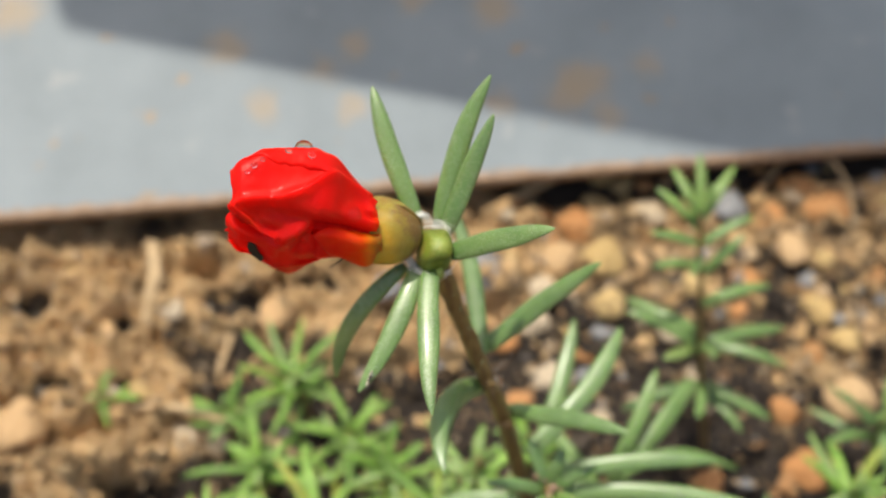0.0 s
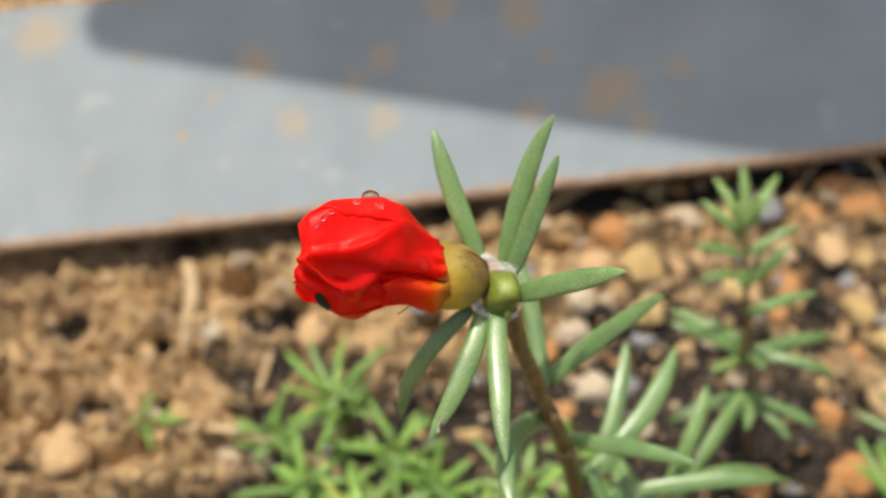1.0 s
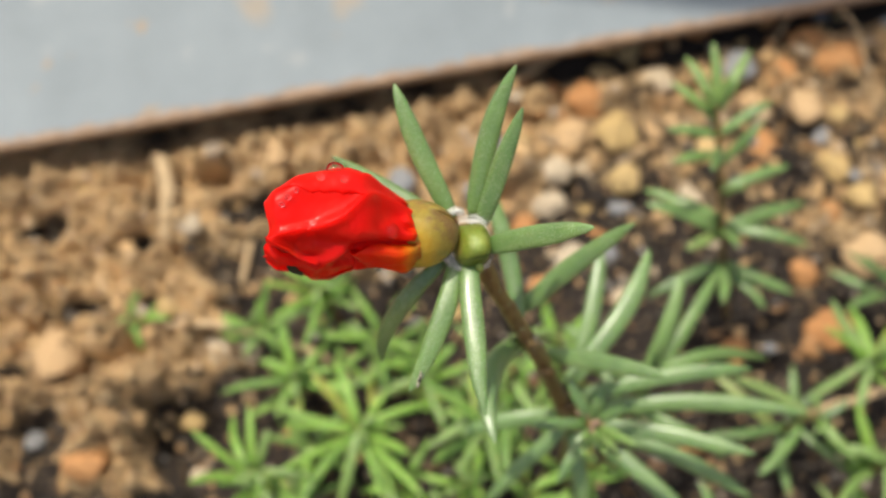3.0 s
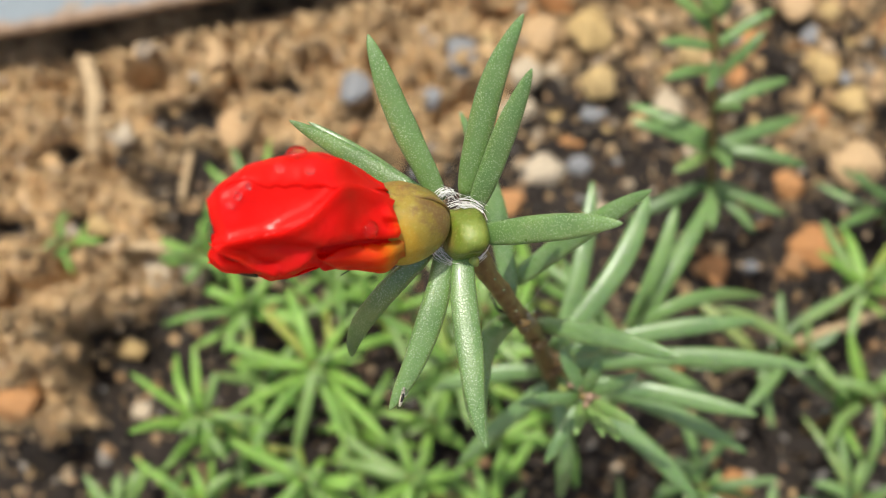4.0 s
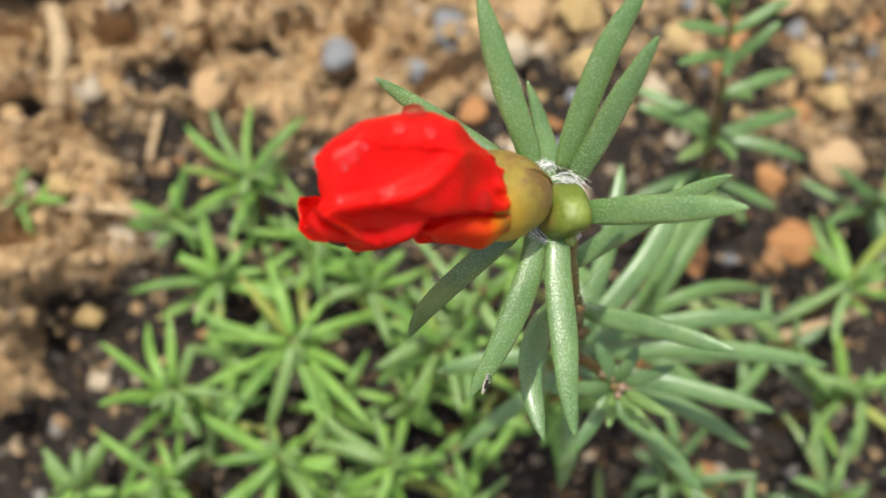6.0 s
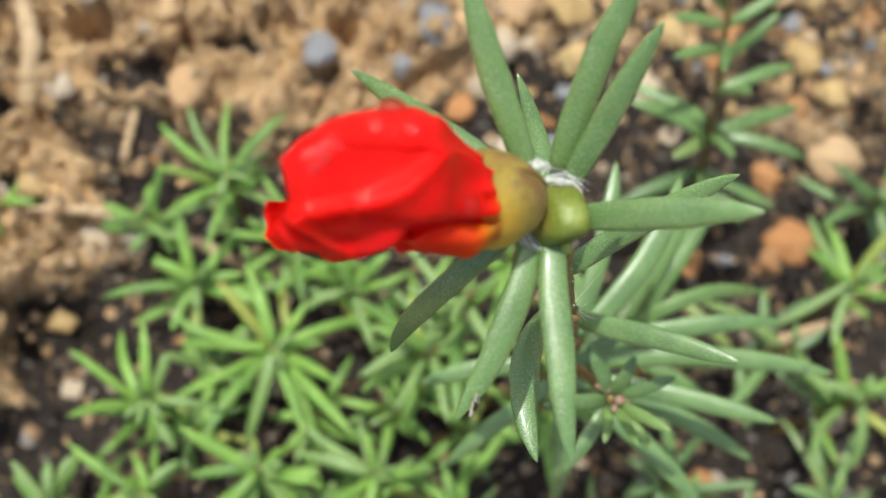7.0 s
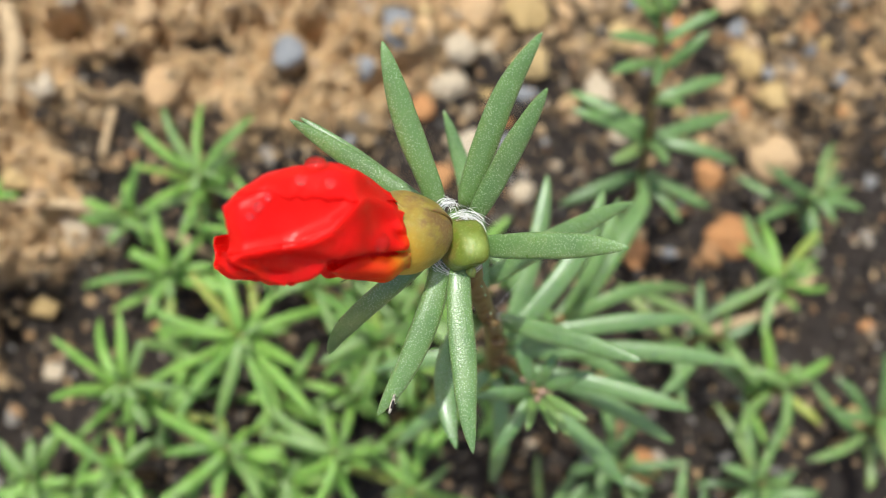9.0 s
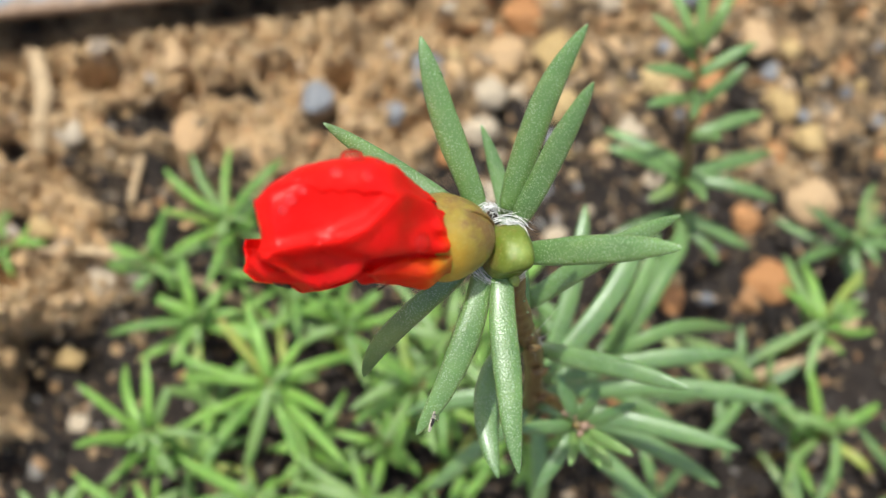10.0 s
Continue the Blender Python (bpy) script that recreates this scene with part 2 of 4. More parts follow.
def plate_material():
    """Grey painted steel, dusty, with rust blooms and a rusted lip."""
    m, nt, b = material("painted_steel")
    at = coords(nt)
    lip = nt.nodes.new("ShaderNodeAttribute")
    lip.attribute_name = "lip"
    paint = ramp(nt, noise_of(nt, at, 26, 5, 0.6), [(0.3, (0.158, 0.187, 0.208)), (0.7, (0.207, 0.240, 0.264))])
    spot = ramp(nt, noise_of(nt, at, 95, 2, 0.4), grey((0.70, 0.0), (0.76, 0.7)))
    pale = ramp(nt, noise_of(nt, at, 70, 2, 0.4), grey((0.66, 0.0), (0.80, 0.3)))
    rust = ramp(nt, noise_of(nt, at, 320, 5, 0.7), [(0.3, (0.17, 0.098, 0.052)), (0.7, (0.38, 0.25, 0.16))])
    tint = mixed(nt, pale, paint, (0.42, 0.41, 0.39))
    tint = mixed(nt, spot, tint, (0.30, 0.20, 0.11))
    wave = node(nt, "TexNoise", Scale=160.0, Detail=3.0)
    nt.links.new(at, wave.inputs["Vector"])
    ruffle = wave.outputs["Color"]
    flat = nt.nodes.new("ShaderNodeVectorMath")
    flat.operation = "MULTIPLY"
    nt.links.new(at, flat.inputs[0])
    flat.inputs[1].default_value = (1, 1, 0)
    for x, y, r in RUST:
        gap = nt.nodes.new("ShaderNodeVectorMath")
        gap.operation = "DISTANCE"
        wobble = nt.nodes.new("ShaderNodeVectorMath")
        wobble.operation = "MULTIPLY_ADD"
        nt.links.new(ruffle, wobble.inputs[0])
        wobble.inputs[1].default_value = (0.012, 0.012, 0.0)
        nt.links.new(flat.outputs[0], wobble.inputs[2])
        nt.links.new(wobble.outputs[0], gap.inputs[0])
        gap.inputs[1].default_value = (x * 0.001 + 0.006, y * 0.001 + 0.006, 0)
        stain = ramp(nt, gap.outputs["Value"], grey((r * 0.0005, 0.55), (r * 0.0015, 0.0)))
        tint = mixed(nt, stain, tint, (0.34, 0.235, 0.125))
    edge = node(nt, "Math")
    edge.operation = "MULTIPLY_ADD"
    nt.links.new(noise_of(nt, at, 150, 4), edge.inputs[0])
    edge.inputs[1].default_value = 0.6
    nt.links.new(lip.outputs["Fac"], edge.inputs[2])
    nt.links.new(mixed(nt, ramp(nt, edge.outputs[0], grey((0.75, 0.0), (1.10, 1.0))), tint, rust), b.inputs["Base Color"])
    b.inputs["Roughness"].default_value = 0.62
    b.inputs["Specular IOR Level"].default_value = 0.45
    bumped(nt, b, noise_of(nt, at, 240, 5), 0.15, 0.0006)
    return m


STEEL = plate_material()
BOARD_GREY = plain("board_grey", (0.42, 0.40, 0.37), 0.9, 0.12, 9.0)


# ---- building helpers (lengths in millimetres) ----
def mm(*v):
    return Vector(v) * 0.001


def link_mesh(name, bm, mat, parent=None, label="", smooth=True):
    me = bpy.data.meshes.new(name)
    bm.to_mesh(me)
    bm.free()
    if smooth:
        me.shade_smooth()
    me.materials.append(mat)
    ob = new(name, me)
    if parent is not None:
        ob.parent = parent
        ob.matrix_parent_inverse = parent.matrix_world.inverted()
    if label:
        tagged(ob, label=label)
    return ob


part = link_mesh


def empty(name, at):
    ob = new(name)
    ob.location = at
    ob.empty_display_size = 0.01
    ob.matrix_world = Matrix.Translation(at)
    return ob


def skin(bm, rings, close_start=True, close_end=True):
    """Joins rings of equal counts of points into a tube."""
    rows = [[bm.verts.new(p) for p in ring] for ring in rings]
    n = len(rows[0])
    for a, b in zip(rows, rows[1:]):
        for i in range(n):
            bm.faces.new((a[i], a[(i + 1) % n], b[(i + 1) % n], b[i]))
    if close_start:
        bm.faces.new(rows[0][::-1])
    if close_end:
        bm.faces.new(rows[-1])
    return rows


def smoothstep(a, b, x):
    x = min(1.0, max(0.0, (x - a) / (b - a)))
    return x * x * (3 - 2 * x)


def curve_at(points, s):
    """A smooth way through the points (Catmull-Rom); s from 0 to 1."""
    n = len(points) - 1
    u = min(n - 1e-6, max(0.0, s * n))
    i = int(u)
    u -= i
    p1, p2 = points[i], points[i + 1]
    p0 = points[i - 1] if i else p1 * 2 - p2
    p3 = points[i + 2] if i + 2 <= n else p2 * 2 - p1
    return 0.5 * (2 * p1 + (p2 - p0) * u + (2 * p0 - 5 * p1 + 4 * p2 - p3) * u * u + (3 * p1 - p0 - 3 * p2 + p3) * u ** 3)


def tube(points, radii, sides=10, rings=24, wobble=0.0):
    bm = bmesh.new()
    out = []
    ref = Vector((0.31, 0.83, 0.21))
    for k in range(rings + 1):
        s = k / rings
        c = curve_at(points, s)
        d = (curve_at(points, min(1, s + 0.02)) - curve_at(points, max(0, s - 0.02))).normalized()
        e1 = d.cross(ref).normalized()
        e2 = d.cross(e1)
        u = s * (len(radii) - 1)
        i = min(len(radii) - 2, int(u))
        r = radii[i] + (radii[i + 1] - radii[i]) * (u - i)
        ring = []
        for j in range(sides):
            a = 2 * math.pi * j / sides
            p = e1 * math.cos(a) + e2 * math.sin(a)
            rr = r * (1 + wobble * noise.noise((c + p * r) * 400))
            ring.append(c + p * rr)
        out.append(ring)
    skin(bm, out)
    return bm


def leaf_bm(base, tip, width, bend=(0, 0, 0), face=(0, -0.35, 0.94), thick=0.5, rings=18, sides=14, seed=0, blunt=0.42):
    """A fleshy, narrow leaf: stalkless, widest about the middle, blunt-pointed, flatter above and keeled below."""
    bm = bmesh.new()
    base, tip, bend, face = Vector(base), Vector(tip), Vector(bend), Vector(face)
    mid = (base + tip) * 0.5 + bend
    ctrl = mid * 2 - (base + tip) * 0.5
    out = []
    for k in range(rings + 1):
        s = 1 - (1 - k / rings) ** 1.35
        c = base * (1 - s) ** 2 + ctrl * 2 * s * (1 - s) + tip * s * s
        d = ((ctrl - base) * (1 - s) + (tip - ctrl) * s).normalized()
        side = d.cross(face)
        side.normalize()
        nrm = side.cross(d)
        w = 0.5 * width * (0.50 + 0.34 * smoothstep(0, 0.09, s) + 0.16 * smoothstep(0, 0.35, s))
        w *= max(0.0, 1 - max(0.0, (s - blunt) / (1 - blunt)) ** 2.05) ** 0.66
        w *= 1 + 0.06 * noise.noise((s * 5, seed * 3.7, 0.4))
        w = max(w, width * 0.02)
        c = c + nrm * width * 0.07 * noise.noise((s * 3, seed * 1.9, 7.7)) + side * width * 0.09 * noise.noise((s * 2.6, seed * 2.3, 3.1))
        ring = []
        for j in range(sides):
            a = 2 * math.pi * j / sides
            x, y = math.cos(a), math.sin(a)
            x = math.copysign(abs(x) ** 0.9, x)
            h = thick * (0.80 if y > 0 else 1.15) * y
            if y > 0:
                h -= 0.10 * thick * (1 - abs(x)) * (1 - s)
            ring.append(c + side * (w * x) + nrm * (w * h))
        out.append(ring)
    skin(bm, out)
    return bm


def leaf(parent, base, tip, width, bend=(0, 0, 0), mat=None, label="", face=(0, -0.35, 0.94), seed=0, fine=True, blunt=0.42):
    bm = leaf_bm(Vector(base) * 0.001, Vector(tip) * 0.001, width * 0.001, Vector(bend) * 0.001, face, 0.55 if fine else 0.5, 20 if fine else 12, 14 if fine else 8, seed, blunt if fine else 0.5)
    return part("leaf", bm, mat or LEAF, parent, label)


def blob_bm(radius, squash=(1, 1, 1), rough=0.1, freq=1.5, seed=0, level=3):
    bm = bmesh.new()
    bmesh.ops.create_icosphere(bm, subdivisions=level, radius=1.0)
    for v in bm.verts:
        n = v.co.copy()
        k = 1 + rough * noise.noise(n * freq + Vector((seed * 5.1, seed * 2.7, seed))) + rough * 0.35 * noise.noise(n * freq * 2.7 + Vector((seed, seed * 7.1, 3.3)))
        v.co = Vector((n.x * squash[0], n.y * squash[1], n.z * squash[2])) * radius * k
    return bm


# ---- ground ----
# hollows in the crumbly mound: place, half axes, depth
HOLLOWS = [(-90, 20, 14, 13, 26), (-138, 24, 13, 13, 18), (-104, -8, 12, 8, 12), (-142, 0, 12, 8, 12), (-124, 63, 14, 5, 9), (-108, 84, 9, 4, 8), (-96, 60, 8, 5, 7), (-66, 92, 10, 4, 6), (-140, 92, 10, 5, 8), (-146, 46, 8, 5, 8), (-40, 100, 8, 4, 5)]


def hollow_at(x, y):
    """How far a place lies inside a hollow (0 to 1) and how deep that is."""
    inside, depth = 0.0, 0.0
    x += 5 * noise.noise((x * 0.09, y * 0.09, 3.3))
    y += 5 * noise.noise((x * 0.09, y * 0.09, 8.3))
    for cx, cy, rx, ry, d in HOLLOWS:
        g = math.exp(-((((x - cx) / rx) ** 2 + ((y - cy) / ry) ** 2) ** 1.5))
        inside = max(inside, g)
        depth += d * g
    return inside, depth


def gap_at(x, y):
    """The sunken gap along the edge of the plate (0 to 1), its earth painted dark as shade."""
    d = y - 0.112 * x - 130 + 2.0 * noise.noise((x * 0.06, 3.1, 0.4))
    return math.exp(-abs(d / 3.2) ** 3) if d < 0 else smoothstep(24, 6, d)


def sand_at(x, y):
    """How sandy and pale the earth is at a place in millimetres: tan by the plate and on the mound, dark among the
    plants, with shade painted into the hollows and the plate's gap.
    """
    n = noise.noise((x * 0.02, y * 0.02, 0.7)) * 0.25
    mound = smoothstep(-60, -96, x + 0.15 * (y - 40) + 12 * noise.noise((x * 0.05, 2.2, y * 0.05)) + 7 * noise.noise((x * 0.15, 6.2, y * 0.15))) * smoothstep(-30, 15, y)
    back = smoothstep(56, 104, y - 13 * smoothstep(15, 70, x) + 16 * noise.noise((x * 0.03, 1.3, y * 0.03)) + 9 * noise.noise((x * 0.11, 4.1, y * 0.11)))
    right = smoothstep(95, 125, x) * smoothstep(40, 70, y)
    # the first two terms paint shade into the hollows and the plate's gap
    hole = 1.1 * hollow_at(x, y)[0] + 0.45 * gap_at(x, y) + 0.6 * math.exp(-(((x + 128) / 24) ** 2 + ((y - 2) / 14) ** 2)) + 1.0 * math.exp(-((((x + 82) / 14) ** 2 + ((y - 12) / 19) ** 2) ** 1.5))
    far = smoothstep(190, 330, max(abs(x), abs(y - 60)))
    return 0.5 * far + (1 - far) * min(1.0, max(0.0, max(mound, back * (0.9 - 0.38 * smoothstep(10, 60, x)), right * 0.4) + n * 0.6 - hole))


def height_at(x, y):
    """Height of the earth, all in millimetres."""
    far = smoothstep(420, 300, abs(x)) * smoothstep(520, 380, abs(y))
    p = Vector((x, y, 0))
    h = 5.0 * noise.noise(p * 0.022) + 3.2 * noise.noise(p * 0.06 + Vector((3, 1, 0)))
    sand = sand_at(x, y)
    lumps = abs(noise.noise(p * 0.085 + Vector((9, 4, 2)))) * 15 + abs(noise.noise(p * 0.17)) * 13 + abs(noise.noise(p * 0.40 + Vector((2, 7, 0)))) * 8.5 + abs(noise.noise(p * 0.8 + Vector((5, 1, 0)))) * 3.5
    h += lumps * (0.20 + 0.80 * sand) - 6.5
    h += 1.1 * noise.noise(p * 0.9)
    h -= sand * (13 * smoothstep(0.12, 0.42, noise.noise(p * 0.062 + Vector((4, 9, 1)))) + 7 * smoothstep(0.15, 0.45, noise.noise(p * 0.13 + Vector((1, 3, 6)))))
    h += 2.5 * sand
    h += 12 * math.exp(-(((x + 112) / 26) ** 2 + ((y - 28) / 26) ** 2))
    h -= hollow_at(x, y)[1]
    h *= 1 - 0.75 * smoothstep(118, 132, y - 0.11 * x) * smoothstep(260, 225, y)
    h -= 3.5 * gap_at(x, y)
    h += 5 * smoothstep(135, 180, y - 0.11 * x) * smoothstep(400, 260, y)
    return h * far


def spaced(lo, hi, step, out):
    """Even steps between lo and hi, then ever wider ones out to the horizon."""
    vals = [lo + step * i for i in range(int((hi - lo) / step) + 1)]
    grow, d = [], step
    at = 0.0
    while at < out:
        d *= 1.35
        at += d
        grow.append(at)
    return [lo - g for g in reversed(grow)] + vals + [vals[-1] + g for g in grow]


def ground():
    xs, ys = spaced(-190, 190, 1.0, 60000), spaced(-65, 235, 1.0, 60000)
    verts = [(x * 0.001, y * 0.001, height_at(x, y) * 0.001) for y in ys for x in xs]
    nx = len(xs)
    faces = [(j * nx + i, j * nx + i + 1, (j + 1) * nx + i + 1, (j + 1) * nx + i) for j in range(len(ys) - 1) for i in range(nx - 1)]
    me = bpy.data.meshes.new("ground")
    me.from_pydata(verts, [], faces)
    me.shade_smooth()
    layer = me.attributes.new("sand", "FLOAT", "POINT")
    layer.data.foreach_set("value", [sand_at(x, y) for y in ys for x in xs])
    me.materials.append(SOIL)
    return tagged(new("ground", me), "crumbly garden soil, tan and sandy with dark moist patches and shade painted in hollows", "soil", kind="structure")


ground()


# ---- the steel plate beyond the bed ----
def plate():
    """A long sheet strip, its near edge raised over the earth, rusted along the lips."""
    bm = bmesh.new()
    lip = bm.verts.layers.float.new("lip")
    along = Vector((1, 0.112, -0.012)).normalized()
    across = Vector((-0.112, 1, 0.12)).normalized()
    up = along.cross(across)
    o = mm(0, 128.3, 16.5)
    prof = [(0.0, -4.5, 1.2), (-0.6, -1.5, 1.1), (-0.3, 0.0, 0.8), (0.8, 0.5, 0.74), (2.6, 0.5, 0.56), (5.0, 0.3, 0.34), (10, 0.1, 0.14), (24, 0, 0), (48, -0.3, 0), (70, 0, 0), (88, 0.4, 0.15), (93.5, 0.4, 0.6), (95, -0.4, 0.9), (94.7, -4.5, 1.1), (93, -4.5, 1.1), (92.5, -2.2, 0.9), (45, -2.6, 0.3), (2.5, -2.0, 0.9), (1.8, -4.5, 1.1)]
    rows = []
    n = 90
    for k in range(n + 1):
        x = -0.9 + 1.38 * k / n
        row = []
        for a, h, l in prof:
            wave = 0.0007 * noise.noise((x * 6, a * 0.02, 0.2)) + 0.00015 * noise.noise((x * 60, a * 0.3, 0.2))
            v = bm.verts.new(o + along * x + across * a * 0.001 + up * (h * 0.001 + wave))
            v[lip] = l
            row.append(v)
        rows.append(row)
    m = len(prof)
    for a, b in zip(rows, rows[1:]):
        for i in range(m):
            bm.faces.new((a[i], b[i], b[(i + 1) % m], a[(i + 1) % m]))
    bm.faces.new(rows[0])
    bm.faces.new(rows[-1][::-1])
    bmesh.ops.recalc_face_normals(bm, faces=bm.faces)
    return tagged(link_mesh("steel_plate", bm, STEEL), "long grey painted steel strip with rust spots and rusty edge", "metal plate")


plate()


def rail():
    """An added board on two posts behind the plate, out of view, put there to cast the shade over part of it."""
    root = tagged(empty("shade_board", Vector((-0.2, 0.55, 0))), "unseen plain grey board carried on two posts, added to shade the plate", "rail")
    a, d = Vector((-0.133, 0.185, 0.026)) + SUN * (0.8 / SUN.z), Vector((1, -0.18, 0)).normalized()
    back = Vector((0.18, 1, 0)).normalized()
    for name, at, l, w, lo, hi in (("board", a, 0.75, 0.135, -0.035, 0.0), ("post", a + d * 0.02 + back * 0.095, 0.04, 0.04, -0.86, -0.035), ("post", a + d * 0.69 + back * 0.095, 0.04, 0.04, -0.86, -0.035)):
        bm = bmesh.new()
        ring = [at, at + d * l, at + d * l + back * w, at + back * w]
        skin(bm, [[p + Vector((0, 0, lo)) for p in ring], [p + Vector((0, 0, hi)) for p in ring]])
        bmesh.ops.recalc_face_normals(bm, faces=bm.faces)
        bmesh.ops.bevel(bm, geom=list(bm.edges), offset=0.002, segments=1, affect="EDGES")
        part(name, bm, BOARD_GREY, root, smooth=False)


rail()


# ---- the flowering plant ----
rose = tagged(empty("moss_rose_plant", mm(24, -4, 0)), "upright moss rose with narrow fleshy leaves and one closed red flower", "plant")
STEM_WAY = [mm(24, -4, -3), mm(23, -5, 40), mm(21, -6, 85), mm(16, -5.6, 120), mm(10.9, -4.3, 149.5), mm(7.6, -3.4, 162.8), mm(5.3, -2.5, 172.3), mm(2.6, -1.9, 184), mm(0.4, -1.0, 194)]
part("stem", tube(STEM_WAY, [0.0021, 0.0019, 0.0017, 0.0015, 0.0015, 0.0013, 0.00125, 0.0012, 0.0015], 14, 90, 0.22), STEM, rose, "smooth brown-olive fleshy stem")
for x, y, z, r in ((8.6, -5.0, 161.0, 0.9), (12.2, -6.4, 146.5, 1.1), (7.4, -4.4, 165.5, 0.5), (17.6, -7.2, 118.0, 1.2)):
    bm = blob_bm(r * 0.001, (1.2, 0.8, 1.3), 0.5, 2.0, x, 2)
    bmesh.ops.translate(bm, verts=bm.verts, vec=mm(x, y, z))
    part("leaf_scar", bm, STEM, rose, "knobby brown leaf scar on the stem")


# whorl under the flower head, then the leaves down the stem: base, tip, width, bend
WHORL = [
    ((-2.6, 4.0, 196.0), (-8.9, 20.0, 206.7), 2.9, (-0.6, 0.3, 0.9)),
    ((0.4, 4.2, 194.9), (7.3, 19.4, 210.1), 2.95, (-0.8, 0.6, 0.3)),
    ((1.4, 3.0, 195.3), (7.7, 13.7, 208.9), 2.65, (-0.1, 0.2, 0.0)),
    ((1.2, -0.1, 195.4), (15.3, -3.1, 207.3), 3.05, (0.0, 0.1, 0.2)),
    ((-2.6, -1.2, 194.4), (-10.3, -18.1, 188.8), 2.95, (1.0, -0.6, 0.9)),
    ((-0.6, -1.6, 194.8), (-0.3, -23.1, 193.2), 3.05, (-0.5, 0.4, 0.6)),
    ((-4.2, -1.0, 193.4), (-14.9, -9.4, 173.6), 2.6, (-2.2, -0.9, 2.8)),
    ((-2.0, 3.8, 192.0), (-18.9, 15.0, 196.0), 2.6, (0.2, 0.4, -1.2)),
    ((-1.5, 3.8, 189.5), (-17.5, 18.2, 186.5), 2.1, (0.2, 0.6, -1.4)),
]
for i, (a, b, w, c) in enumerate(WHORL):
    leaf(rose, a, b, w, c, seed=i)
LOWER = [
    ((7.6, 0.6, 162.2), (25.5, 7.9, 178.6), 3.2, (0.2, 0.9, -0.2)),
    ((7.2, -1.6, 163.0), (2.1, 23.1, 172.5), 3.0, (1.2, 0.2, -0.6)),
    ((8.2, -3.8, 157.5), (1.5, -22.4, 167.5), 3.9, (-3.3, 2.4, 2.4)),
    ((12.6, -2.4, 144.0), (31.7, -11.2, 156.2), 3.2, (0.3, -0.2, 0.8)),
    ((17.0, -4.0, 125.0), (36.5, 21.2, 128.8), 4.0, (2.0, -1.0, 1.5)),
    ((19.0, -2.0, 116.0), (28.0, 26.2, 122.2), 3.4, (1.0, -1.0, 1.0)),
    ((20.0, -7.0, 103.0), (55.5, -17.8, 109.7), 3.6, (0.5, 0.5, 1.0)),
    ((21.0, -5.0, 102.0), (67.9, -9.9, 107.1), 3.7, (0.0, 2.0, 2.0)),
    ((20.5, -3.0, 108.0), (57.2, -0.8, 112.0), 3.5, (0.0, 1.0, 2.0)),
    ((19.5, -9.0, 102.0), (20.2, -29.6, 83.3), 3.5, (1.0, -1.0, 2.0)),
    ((18.0, -8.0, 103.0), (-0.5, -21.1, 88.8), 3.5, (0.5, 0.5, 2.0)),
    ((18.5, -5.0, 98.0), (-4.1, -5.9, 92.9), 3.5, (0.0, 1.0, 2.0)),
    ((23.0, -9.0, 98.0), (45.6, -32.3, 95.0), 3.6, (1.0, 0.5, 2.0)),
    ((22.0, -5.0, 92.0), (57.8, -24.0, 90.0), 3.5, (1.0, 1.0, 2.0)),
]
for i, (a, b, w, c) in enumerate(LOWER):
    leaf(rose, a, b, w, c, seed=20 + i, blunt=0.42 if i < 4 else 0.58)

# a young side shoot with short bright leaves
part("side_stem", tube([mm(19.5, -5.5, 108), mm(20.5, -9, 120), mm(20.4, -13.6, 133.5)], [0.0012, 0.0010, 0.0009], 8, 14, 0.15), STEM, rose)
SHOOT = [(22.6, -8.0, 140, 2.3), (28.4, -11.3, 140, 2.1), (27.2, -19.2, 139, 1.9), (24.7, -21.4, 136, 2.0), (21.5, -20.8, 140, 1.5), (13.1, -23.7, 130, 2.6), (8.6, -14.1, 139, 2.4), (16.4, -6.0, 139, 2.4), (17.5, -20.0, 137, 1.8)]
for i, (x, y, z, w) in enumerate(SHOOT):
    d = (Vector((x, y, z)) - Vector((20.4, -13.8, 133))).normalized() * 1.2
    leaf(rose, Vector((20.4, -13.8, 132.6)) + d, (x, y, z), w, (0, 0, 0.8), LEAF_YOUNG if i in (2, 3, 4, 8) else LEAF, seed=50 + i)
for x, y, z, r in ((18.3, -11.6, 134.8, 0.75), (19.6, -12.2, 134.4, 0.6), (20.9, -13.9, 135.4, 0.8), (21.7, -12.4, 134.6, 0.6), (20.2, -15.0, 134.8, 0.65), (22.2, -14.0, 134.3, 0.5)):
    bm = blob_bm(r * 0.001, (1, 1, 0.8), 0.5, 2.5, x, 2)
    bmesh.ops.translate(bm, verts=bm.verts, vec=mm(x, y, z))
    part("tiny_bud", bm, NODE_SKIN, rose)


# ---- the flower head ----
AX0, AX1 = Vector((-7.0, 0.0, 200.8)), Vector((-27.0, -0.5, 207.8))
E1 = Vector((0.0, -0.08, 1.0)).normalized()
E2 = Vector((0.0, 1.0, 0.08)).normalized()


